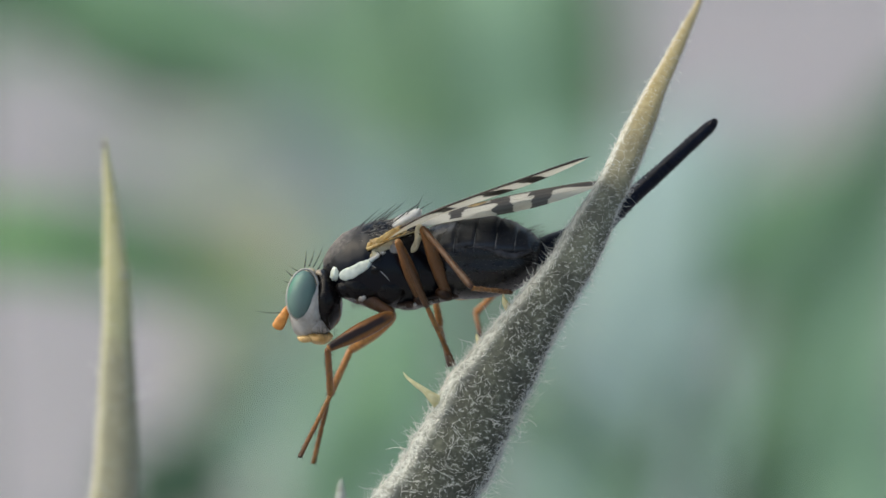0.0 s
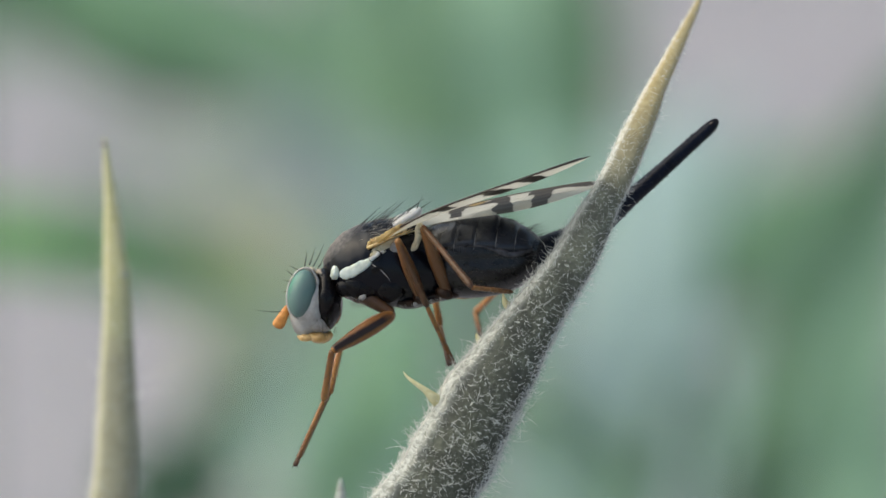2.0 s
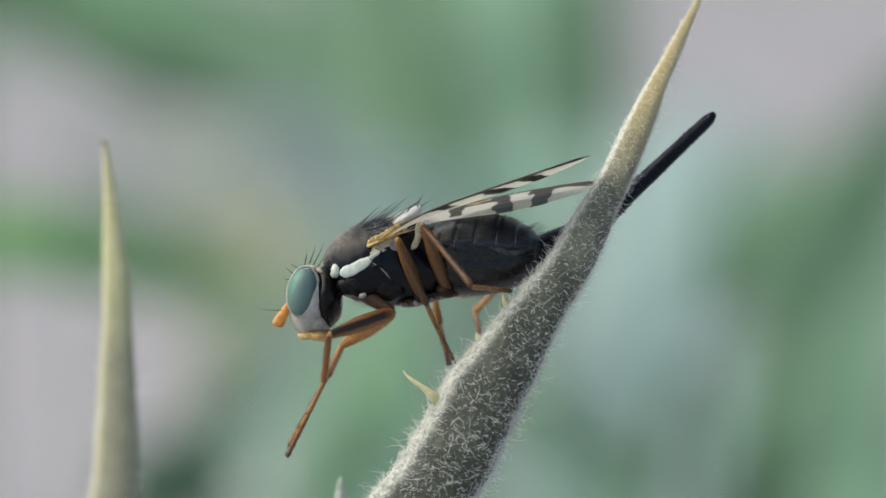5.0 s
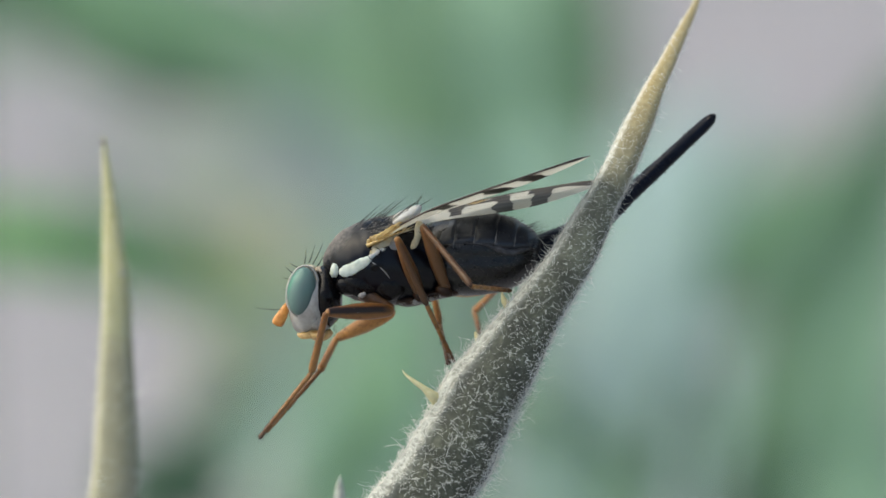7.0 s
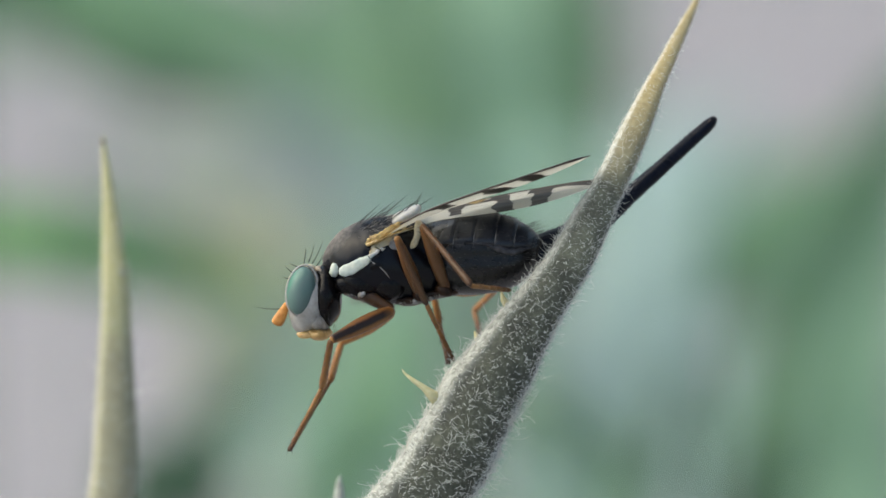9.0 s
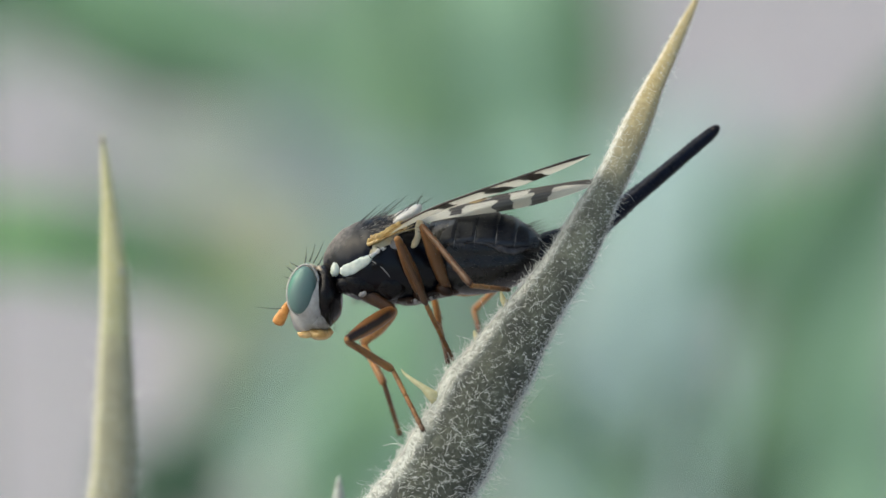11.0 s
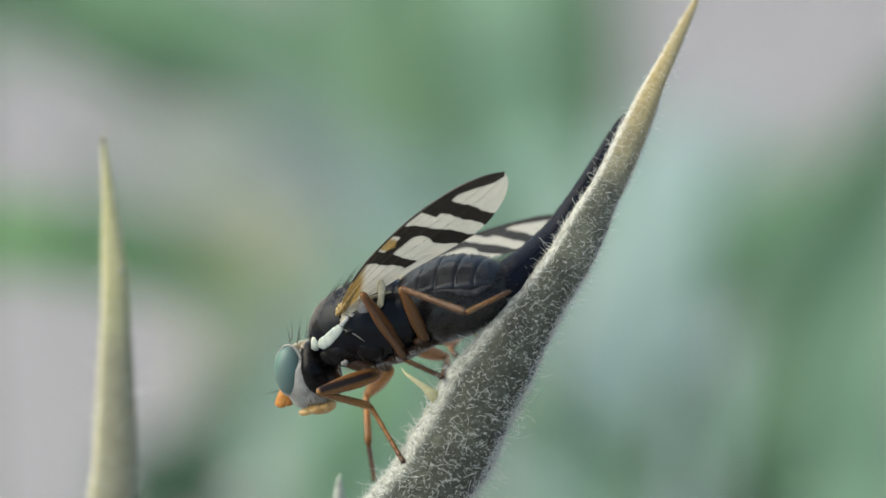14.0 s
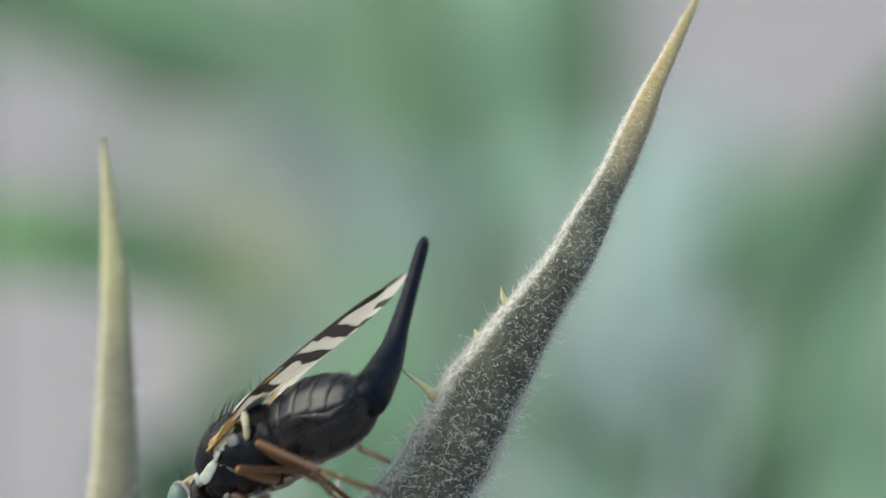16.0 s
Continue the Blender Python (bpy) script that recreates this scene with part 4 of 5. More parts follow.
# membrane strip, widest where the painted highlight of the flank sits
for s in (-1, 1):
    strip = [(*on_abdomen(a + 13, s * g, 1.030), 0.022 * MM, h * 0.010 * MM) for a, g, h in ((820, 75, 0.4), (835, 76, 1.4), (850, 77, 2.0), (866, 80, 3.0), (882, 84, 4.8), (903, 89, 5.5), (922, 87, 4.0), (938, 83, 1.6), (944, 82, 0.4))]
    part("side_membrane_glint", lofted("side_membrane_glint", FLANK_GLINT, strip, sides=16, steps=8, wobble=0.6), abdomen, "greyish membrane between back plates and belly, its glint painted in")
ah = []
for i in range(520):
    a = rnd.uniform(775, 955)
    xs = [r[0] for r in ABDOMEN]
    t, bo, w = (np.interp(a, xs, [r[k] for r in ABDOMEN]) for k in (1, 2, 3))
    ang = rnd.uniform(-2.0, 2.0)
    p = f(a, (t + bo) / 2) + Vector((0, math.sin(ang) * w, math.cos(ang) * (bo - t) / 200)) * 1.02 * MM
    ln = rnd.uniform(0.04, 0.08) if a < 930 else rnd.uniform(0.12, 0.32)
    ah.append((p, (Vector((1.0, math.sin(ang) * 0.5, math.cos(ang) * 0.5)) + unit(0.15)) * ln * MM, Vector((0.01, 0, -0.01)) * MM, 0.005 * MM))
part("abdomen_hair", strands("abdomen_hair", BRISTLE, ah), abdomen, "short black hairs of the abdomen", kind="stuff")

# ovipositor, along +x from its joint
OVI_L = 4.12
ovi_rows = [(-0.16, 0.05, 0.26, 0.28), (0.0, 0.03, 0.37, 0.36), (0.30, -0.02, 0.38, 0.355), (0.65, -0.08, 0.35, 0.305), (1.0, -0.12, 0.32, 0.265), (1.5, -0.14, 0.25, 0.19), (2.0, -0.12, 0.19, 0.155),
            (2.6, -0.095, 0.15, 0.136), (3.2, -0.058, 0.13, 0.124), (3.8, -0.024, 0.118, 0.114), (3.98, -0.01, 0.10, 0.095), (4.06, 0.0, 0.07, 0.065), (4.105, 0.0, 0.035, 0.035), (OVI_L, 0.0, 0.004, 0.004)]
ov_v, ov_f, ov_a = loft([(x * MM, 0, z * MM, w * MM, h * MM) for x, z, w, h in ovi_rows], sides=28, steps=6, wobble=0.02)
ovipositor = part("ovipositor", mesh_of("ovipositor", ov_v, ov_f, VELVET, along=ov_a), fly, "long tapered velvety black ovipositor")
oh = []
for i in range(2300):
    fc = rnd.choice([x for x in (rnd.choice(ov_f),) if len(x) == 4] or [ov_f[0]])
    p = sum((ov_v[k] for k in fc), Vector()) / len(fc)
    n = Vector((0, p.y, p.z - np.interp(p.x / MM, [r[0] for r in ovi_rows], [r[1] for r in ovi_rows]) * MM)).normalized()
    oh.append((p, (n * 0.5 + Vector((0.8, 0, 0)) + unit(0.15)) * rnd.uniform(0.03, 0.065) * MM * (1.0 if p.x < 3.6 * MM else 0.5), Vector((0.02, 0, 0)) * MM, 0.0042 * MM))
part("ovipositor_hair", strands("ovipositor_hair", VELVET, oh, segments=3), ovipositor, "fine dark pile on the ovipositor", kind="stuff")
part("ovipositor_tip", ball("ovipositor_tip", BROWN_BLACK, (4.0 * MM, -0.05 * MM, 0.03 * MM), (0.07 * MM, 0.04 * MM, 0.03 * MM)), ovipositor, "brown slit at the tip")

# wings, along +x from the hinge, fore edge towards +y
WING_L = 4.15
LEAD = ((0, 0.05), (0.06, 0.19), (0.15, 0.30), (0.3, 0.44), (0.5, 0.56), (0.65, 0.58), (0.8, 0.50), (0.9, 0.34), (0.96, 0.17), (1.0, 0.0))
TRAIL = ((0, -0.05), (0.06, -0.19), (0.12, -0.31), (0.2, -0.41), (0.32, -0.53), (0.45, -0.67), (0.6, -0.79), (0.72, -0.77), (0.84, -0.62), (0.92, -0.43), (0.97, -0.23), (1.0, 0.0))


def curve(table, u):
    return float(np.interp(u, [r[0] for r in table], [r[1] for r in table]))


def smooth_curve(table):
    pts = smooth_line(table, 8)
    return lambda u: float(np.interp(u, [p[0] for p in pts], [p[1] for p in pts]))


lead_at, trail_at = smooth_curve(LEAD), smooth_curve(TRAIL)


arch_at = smooth_curve(((0, 0), (0.1, 0.09), (0.2, 0.14), (0.31, 0.165), (0.5, 0.145), (0.75, 0.10), (1.0, 0.08)))


def bow_at(u, v):
    """How far the membrane is arched and pleated off its plane."""
    return 0.10 * math.sin(u * math.pi) * (v - 0.4) ** 2 + 0.004 * math.sin(v * 30) * (1 - u * 0.6) - arch_at(u)


TIP_BAND = ((0.60, 0.30), (0.70, 0.28), (0.75, 0.19), (0.79, 0.17), (0.873, 0.32), (0.957, 0.56), (1.0, 0.85))


def wing_tone(u, v):
    """How dark the wing is: v from 0 at the fore edge to 1 at the hind edge."""
    ragged = 0.004 * math.sin(v * 13 + u * 9) + 0.002 * math.sin(v * 37 + 2)
    first = min(u - 0.248 - 0.08 * v, 0.340 + 0.03 * v - u, (0.84 - v) * 0.3)
    waist = 0.018 * math.exp(-((v - 0.45) / 0.12) ** 2) - 0.014 * math.exp(-((v - 0.76) / 0.12) ** 2)
    second = min(u - 0.438 - 0.110 * v - waist, 0.522 + 0.112 * v - u)
    third = min(u - 0.645 - 0.060 * v, 0.742 + 0.036 * v - u)
    tip = (curve(TIP_BAND, u) - v) * 0.3 if u > 0.63 else -1
    column = min((v - 0.17) * 0.3, (0.32 - v) * 0.3) if 0.29 < u < 0.5 else -1
    rim = (0.035 - v) * 0.3 if u > 0.2 else -1
    return max(0.0, min(1.0, 0.49 + 14 * (max(first, second, third, tip, column, rim) + ragged)))


def wing_amber(u, v):
    spot = 1.0 - 0.5 * (abs(u - 0.390) / 0.038) - max(0, v - 0.17) * 6
    root = 1.0 - 0.5 * (max(0, u - 0.04) / max(0.02, 0.19 - 0.22 * v)) if v < 0.8 else 0
    return max(0.0, min(1.0, max(spot, root)))


def build_wing(mirror, label):
    nu, nv = 120, 44
    verts, faces, tone, amb = [], [], [], []
    for layer in (1, -1):
        for i in range(nu + 1):
            u = i / nu
            le, tr = lead_at(u), trail_at(u)
            for j in range(nv + 1):
                v = j / nv
                y = le + (tr - le) * v
                bow = bow_at(u, v)
                verts.append(Vector((u * WING_L, y, bow + layer * 0.004)) * MM)
                tone.append(wing_tone(u, v))
                amb.append(wing_amber(u, v))
    size = (nu + 1) * (nv + 1)
    at = lambda l, i, j: l * size + i * (nv + 1) + j
    for l in (0, 1):
        for i in range(nu):
            for j in range(nv):
                fc = (at(l, i, j), at(l, i + 1, j), at(l, i + 1, j + 1), at(l, i, j + 1))
                faces.append(fc if l else fc[::-1])
    for i in range(nu):
        for j in (0, nv):
            fc = (at(0, i, j), at(0, i + 1, j), at(1, i + 1, j), at(1, i, j))
            faces.append(fc if j else fc[::-1])
    if mirror:
        verts = [Vector((v.x, v.y, -v.z)) for v in verts]
        faces = [x[::-1] for x in faces]
    ob = part("wing", mesh_of("wing", verts, faces, WING, band=tone, amber=amb), fly, label)
    sg = -1 if mirror else 1
    for vv, u0, u1, r in ((0.0, 0.14, 0.97, 0.018), (0.10, 0.03, 0.72, 0.006), (0.22, 0.05, 0.92, 0.0045), (0.36, 0.06, 0.99, 0.0055), (0.55, 0.10, 0.985, 0.005), (0.74, 0.12, 0.88, 0.0035), (0.88, 0.12, 0.45, 0.0035)):
        st = []
        for k in range(22):
            u = u0 + (u1 - u0) * k / 21
            v = vv + (0.08 * (u - 0.5) if vv else 0)
            le, tr = lead_at(u), trail_at(u)
            bow = bow_at(u, v)
            st.append((u * WING_L * MM, (le + (tr - le) * v) * MM, sg * bow * MM, r * MM, r * MM * (1.2 - 0.6 * k / 21)))
        part("vein", lofted("vein", VEIN if vv else BROWN_BLACK, st, sides=8, steps=1, side_axis=Vector((0, 0, 1))), ob, "thin brown wing vein")
    base = [(-0.16, 0.0, 0.03, 0.04), (0.0, 0.0, 0.036, 0.06), (0.15, 0.05, 0.030, 0.065), (0.32, 0.12, 0.020, 0.045), (0.50, 0.19, 0.012, 0.030), (0.68, 0.25, 0.006, 0.014), (0.80, 0.29, 0.003, 0.005)]
    part("wing_base", lofted("wing_base", AMBER, [(x * MM, y * MM, 0, w * MM, h * MM) for x, y, w, h in base], sides=14, steps=4, wobble=0.12, side_axis=Vector((0, 0, 1))), ob, "amber yellow wing base")
    flap = [(-0.06, -0.12, 0.010, 0.04), (0.10, -0.24, 0.018, 0.15), (0.32, -0.34, 0.018, 0.20), (0.56, -0.42, 0.014, 0.15), (0.78, -0.48, 0.004, 0.03)]
    part("wing_flap", lofted("wing_flap", CREAM, [(x * MM, y * MM, sg * -0.02 * MM, w * MM, h * MM) for x, y, w, h in flap], sides=14, steps=4, side_axis=Vector((0, 0, 1))), ob, "cream flap behind the wing base")
    for u, v0, v1 in ((0.40, 0.36, 0.55), (0.66, 0.55, 0.74), (0.30, 0.55, 0.74)):
        st = []
        for k in range(5):
            v = v0 + (v1 - v0) * k / 4 + 0.08 * (u - 0.5)
            le, tr = lead_at(u), trail_at(u)
            bow = bow_at(u, v)
            st.append((u * WING_L * MM, (le + (tr - le) * v) * MM, sg * bow * MM, 0.004 * MM, 0.004 * MM))
        part("cross_vein", lofted("cross_vein", VEIN, st, sides=8, steps=1, side_axis=Vector((0, 0, 1))), ob, "short brown cross vein")
    return ob


wing_near = build_wing(False, "clear milky wing with four dark brown bands")
wing_far = build_wing(True, "clear milky wing with four dark brown bands, held lower")

# legs: each piece lies along +x from its joint
LENGTH = {"fore": {"coxa": 0.68, "femur": 1.42, "tibia": 1.26, "tarsus": 1.50}, "mid": {"femur": 1.40, "tibia": 1.46, "tarsus": 1.28}, "hind": {"femur": 1.45, "tibia": 1.58, "tarsus": 1.25}}


def limb(name, length, mat, rows, label, hair=40, claws=False):
    st = [(x * length * MM, 0, z * MM, w * MM, h * MM) for x, z, w, h in rows]
    v, fc, al = loft(st, sides=14, steps=4, wobble=0.06, seed=length * 7)
    ob = part(name, mesh_of(name, v, fc, mat, along=al), fly, label)
    hs = []
    for i in range(hair):
        x = rnd.uniform(0.05, 0.97)
        r = np.interp(x, [p[0] for p in rows], [p[3] for p in rows])
        a = rnd.uniform(0, 6.28)
        n = Vector((0, math.cos(a), math.sin(a)))
        hs.append((Vector((x * length, 0, 0)) * MM + n * r * MM * 0.9, (n * 0.6 + Vector((0.8, 0, 0))) * rnd.uniform(0.05, 0.10) * MM, Vector((0.01, 0, 0)) * MM, 0.0045 * MM))
    if claws:
        for s in (-1, 1):
            hs.append((Vector((length * 0.97, 0.02 * s, 0)) * MM, Vector((0.08, 0.05 * s, 0.02)) * MM, Vector((0.0, 0.0, -0.06)) * MM, 0.014 * MM))
    part(name + "_hair", strands(name + "_hair", BRISTLE, hs, segments=3), ob, "short dark leg hairs", kind="stuff")
    return ob


COXA = ((0, 0, 0.12, 0.12), (0.3, 0, 0.14, 0.14), (0.7, 0, 0.11, 0.11), (0.95, 0, 0.08, 0.08), (1.0, 0, 0.03, 0.03))
FEMUR = ((0, 0, 0.05, 0.05), (0.08, 0, 0.09, 0.10), (0.35, 0, 0.115, 0.13), (0.6, 0, 0.105, 0.12), (0.85, 0, 0.075, 0.085), (0.97, 0, 0.06, 0.065), (1.0, 0, 0.03, 0.03))
THIGH = tuple((x, z, w * 1.15, h * 1.17) for x, z, w, h in FEMUR)
TIBIA = ((0, 0, 0.04, 0.04), (0.05, 0, 0.058, 0.06), (0.3, 0, 0.06, 0.065), (0.7, 0, 0.065, 0.07), (0.93, 0, 0.07, 0.075), (1.0, 0, 0.035, 0.035))
SHIN = tuple((x, z, w * 0.86, h * 0.86) for x, z, w, h in TIBIA)
TARSUS = ((0, 0, 0.03, 0.03), (0.03, 0, 0.042, 0.042), (0.40, 0, 0.042, 0.042), (0.43, 0, 0.030, 0.030), (0.46, 0, 0.040, 0.042), (0.60, 0, 0.042, 0.044), (0.62, 0, 0.030, 0.030), (0.64, 0, 0.040, 0.042), (0.75, 0, 0.043, 0.044),
          (0.77, 0, 0.030, 0.030), (0.79, 0, 0.042, 0.044), (0.87, 0, 0.043, 0.045), (0.885, 0, 0.032, 0.032), (0.92, 0, 0.048, 0.042), (0.98, 0, 0.045, 0.036), (1.0, 0, 0.015, 0.015))
PIECES = {}
for which in ("fore", "mid", "hind"):
    for flank_name in ("near", "far"):
        near = flank_name == "near"
        ln = LENGTH[which]
        fem = LEG_DARK if near and which == "fore" else (LEG_ROOTED if near else LEG_FAR)
        tib = LEG_FAR if not near else (LEG_WARM if which == "fore" else LEG_SHIN)
        got = {}
        if which == "fore":
            got["coxa"] = limb("coxa", ln["coxa"], LEG_HIP, COXA, "orange-brown hip joint of the fore leg", 20)
        got["femur"] = limb("femur", ln["femur"], fem, THIGH if which == "fore" else FEMUR, "orange thigh with a long dark streak" if fem is LEG_DARK else "orange-brown thigh", 60)
        got["tibia"] = limb("tibia", ln["tibia"], tib, TIBIA if which == "fore" else SHIN, "orange-brown shin", 60)
        got["tarsus"] = limb("tarsus", ln["tarsus"], LEG_FOOT if near or which != "fore" else LEG_WARM, TARSUS, "brown jointed foot with two claws", 60, True)
        PIECES[which, flank_name] = got


# ------------------------------------------------------------------ what moves
class Course:
    """Named values against time, joined by straight runs."""

    def __init__(self):
        self.t, self.v = [], []

    def __call__(self, t, *values):
        flat = []
        for x in values:
            flat += list(x) if isinstance(x, tuple) else [x]
        self.t.append(t)
        self.v.append(flat)

    def at(self, t):
        order = sorted(range(len(self.t)), key=lambda i: self.t[i])
        ts = [self.t[i] for i in order]
        return [float(np.interp(t, ts, [self.v[i][k] for i in order])) for k in range(len(self.v[0]))]


body, tail, wing_a, wing_b = Course(), Course(), Course(), Course()
fore_near, fore_far, mid_near, mid_far, hind_near, hind_far = (Course() for _ in range(6))


def lay_courses():
    # body: flank stripe (a, b), tilt of the body axis, turn away, depth of the middle
    body(0.0, (635, 476), 0, 0, 0.9)
    body(1.5, (634, 475), 0, 0, 0.9)
    body(3.0, (638, 472), 0, 0, 0.9)
    body(4.0, (636, 472), 0, 0, 0.9)
    body(6.5, (635, 470), 0, 0, 0.9)
    body(9.0, (634, 469), 0, 0, 0.9)
    body(11.5, (636, 468), 0, 0, 0.9)
    body(11.8, (634, 474), 1, 1, 0.9)
    body(12.0, (628, 485), 4, 4, 0.9)
    body(12.2, (621, 500), 7, 6, 0.9)
    body(12.3, (604, 522), 16, 10, 0.9)
    body(12.5, (600, 527), 19, 12, 0.9)
    body(13.0, (596, 527), 18.5, 14, 0.9)
    body(13.1, (596, 530), 18.5, 15, 0.9)
    body(13.2, (605, 537), 18.5, 18, 0.9)
    body(13.3, (606, 540), 18, 20, 0.9)
    body(13.4, (608, 546), 14, 19, 0.9)
    body(13.5, (609, 550), 11, 18, 0.9)
    body(13.7, (582, 563), 9, 14, 0.9)
    body(13.9, (588, 586), 14, 16, 0.9)
    body(14.0, (588, 594), 12, 17, 0.9)
    body(14.2, (574, 612), 15, 20, 0.9)
    body(14.5, (572, 642), 21, 26, 0.8)
    body(14.8, (568, 660), 27, 31, 0.7)
    body(15.0, (562, 681), 29, 31, 0.6)
    body(15.2, (548, 688), 26, 28, 0.6)
    body(15.5, (513, 698), 23, 26, 0.5)
    body(15.7, (475, 722), 21, 28, 0.4)
    body(15.8, (398, 783), 20, 29, 0.35)
    body(15.9, (386, 811), 20, 30, 0.3)
    body(16.0, (371, 833), 20, 31, 0.3)
    # ovipositor: place of its tip, depth side
    for t, a, b in ((0, 1272, 212), (0.5, 1269, 208), (1, 1271, 209), (1.5, 1272, 211), (2, 1274, 212), (2.5, 1274, 209), (2.8, 1278, 212), (3, 1285, 220), (3.2, 1280, 214), (3.5, 1274, 205),
                    (4, 1268, 199), (6.5, 1269, 202), (7, 1269, 203), (8, 1269, 206), (9, 1271, 208), (11.5, 1279, 226), (11.8, 1262, 200), (12, 1243, 183), (12.2, 1236, 180), (12.3, 1164, 116), (12.4, 1144, 96)):
        tail(t, a, b, 1)
    for t, a, b in ((12.5, 1096, 63), (13, 1096, 72), (13.1, 1110, 78), (13.2, 1106, 82), (13.3, 1088, 90), (13.4, 1150, 150), (13.5, 1188, 206), (13.7, 1216, 262), (13.8, 1160, 210), (13.9, 1088, 184),
                    (14.0, 1112, 205), (14.2, 1100, 193), (14.4, 1056, 196), (14.5, 1016, 192), (14.6, 1000, 208), (14.8, 946, 184), (15.0, 931, 176), (15.2, 930, 196), (15.5, 928, 225), (15.6, 896, 256), (15.7, 872, 310), (15.8, 830, 370), (15.9, 786, 404), (16.0, 751, 423)):
        tail(t, a, b, 1)
    # wings: tip, how far the blade is turned edge-on
    for t, a, b, turn in ((0, 1045, 285, 85), (4, 1046, 284, 85), (9, 1047, 283, 85), (11.5, 1048, 280, 84), (12, 1010, 258, 77), (12.2, 985, 250, 74), (12.3, 930, 225, 69), (12.5, 904, 214, 65), (13.1, 905, 214, 65), (13.2, 852, 205, 30),
                          (13.3, 832, 204, 22), (13.4, 912, 250, 42), (13.5, 935, 272, 46), (13.7, 972, 325, 55), (13.9, 905, 300, 51), (14, 893, 312, 50)):
        wing_a(t, a, b, turn)
    for t, a, b, turn in ((14.2, 865, 310, 49), (14.5, 788, 328, 38), (14.65, 690, 325, 18), (14.8, 632, 322, 8), (15, 692, 345, 24), (15.2, 700, 350, 31), (15.5, 690, 393, 41), (15.6, 634, 440, 46), (15.7, 622, 500, 52), (15.8, 610, 554, 60), (15.9, 700, 520, 70), (16, 700, 505, 76)):
        wing_a(t, a, b, turn)
    for t, a, b, turn in ((0, 1074, 330, 79), (4, 1074, 330, 79), (9, 1074, 328, 79), (11.5, 1074, 326, 79), (12, 1064, 303, 76), (12.3, 1010, 262, 74), (12.5, 994, 246, 74), (13.1, 990, 248, 72), (13.2, 1052, 258, 67), (13.3, 1055, 264, 66), (13.4, 1040, 335, 64), (13.5, 1020, 380, 66)):
        wing_b(t, a, b, turn)
    for t, a, b, turn in ((13.7, 1010, 420, 69), (13.9, 990, 395, 68), (14, 1000, 385, 67), (14.2, 1000, 378, 66), (14.5, 990, 342, 67), (14.8, 940, 322, 66), (15, 950, 352, 65), (15.2, 948, 354, 65), (15.5, 855, 420, 70), (15.6, 797, 430, 82), (15.7, 800, 442, 82), (15.8, 785, 460, 80), (15.9, 755, 476, 79), (16, 720, 490, 78)):
        wing_b(t, a, b, turn)
    # near fore leg: root joint, knee, ankle, foot
    fore_near(0, (697, 557), (580, 617), (584, 700), (530, 810))
    fore_near(0.25, (697, 557), (583, 623), (568, 694), (514, 809))
    fore_near(0.5, (697, 557), (589, 622), (574, 694), (508, 796))
    fore_near(0.75, (697, 557), (589, 621), (570, 694), (510, 788))
    fore_near(1.0, (697, 557), (597, 630), (568, 713), (520, 828))
    fore_near(1.25, (697, 557), (589, 621), (570, 711), (508, 817))
    fore_near(1.5, (697, 557), (578, 577), (583, 645), (488, 806))
    fore_near(1.75, (697, 557), (582, 590), (578, 680), (500, 812))
    fore_near(2.0, (697, 557), (588, 621), (572, 711), (522, 825))
    fore_near(2.25, (697, 557), (575, 584), (579, 655), (507, 803))
    fore_near(2.5, (697, 557), (588, 606), (564, 698), (509, 798))
    fore_near(2.75, (697, 557), (585, 611), (563, 682), (503, 804))
    fore_near(3.0, (697, 557), (572, 596), (576, 670), (500, 812))
    fore_near(3.25, (697, 557), (585, 608), (552, 690), (470, 810))
    fore_near(3.5, (697, 557), (578, 580), (584, 660), (474, 836))
    fore_near(3.75, (697, 557), (583, 624), (610, 711), (533, 862))
    fore_near(4.0, (697, 557), (593, 643), (607, 719), (528, 855))
    fore_near(4.2, (697, 555), (602, 624), (621, 719), (598, 817))
    fore_near(4.6, (697, 555), (589, 621), (574, 694), (508, 796))
    fore_near(4.9, (697, 555), (580, 580), (579, 650), (500, 806))
    fore_near(5.2, (697, 555), (588, 620), (572, 705), (520, 820))
    fore_near(5.5, (697, 555), (586, 608), (564, 695), (509, 798))
    fore_near(5.8, (697, 555), (576, 590), (578, 664), (503, 808))
    fore_near(6.05, (697, 555), (595, 620), (600, 700), (550, 810))
    fore_near(6.3, (697, 553), (610, 632), (629, 714), (606, 809))
    fore_near(6.5, (697, 553), (602, 625), (600, 709), (563, 823))
    fore_near(6.75, (697, 553), (598, 609), (574, 686), (515, 804))
    fore_near(7.0, (695, 550), (578, 553), (575, 630), (458, 777))
    fore_near(7.25, (695, 550), (573, 558), (564, 625), (444, 764))
    fore_near(7.5, (695, 550), (567, 580), (566, 650), (458, 776))
    fore_near(7.75, (695, 550), (586, 588), (553, 666), (477, 768))
    fore_near(8.0, (695, 550), (580, 594), (555, 680), (489, 780))
    fore_near(8.25, (695, 550), (582, 610), (560, 682), (501, 790))
    fore_near(8.5, (695, 550), (584, 602), (563, 684), (486, 798))
    fore_near(8.75, (695, 550), (580, 580), (579, 660), (511, 801))
    fore_near(9.0, (695, 550), (586, 602), (569, 688), (512, 798))
    fore_near(9.2, (695, 550), (584, 606), (571, 688), (504, 801))
    fore_near(9.5, (695, 550), (582, 585), (566, 670), (490, 798))
    fore_near(9.8, (695, 550), (584, 604), (562, 684), (495, 790))
    fore_near(10.1, (695, 550), (580, 590), (572, 670), (508, 800))
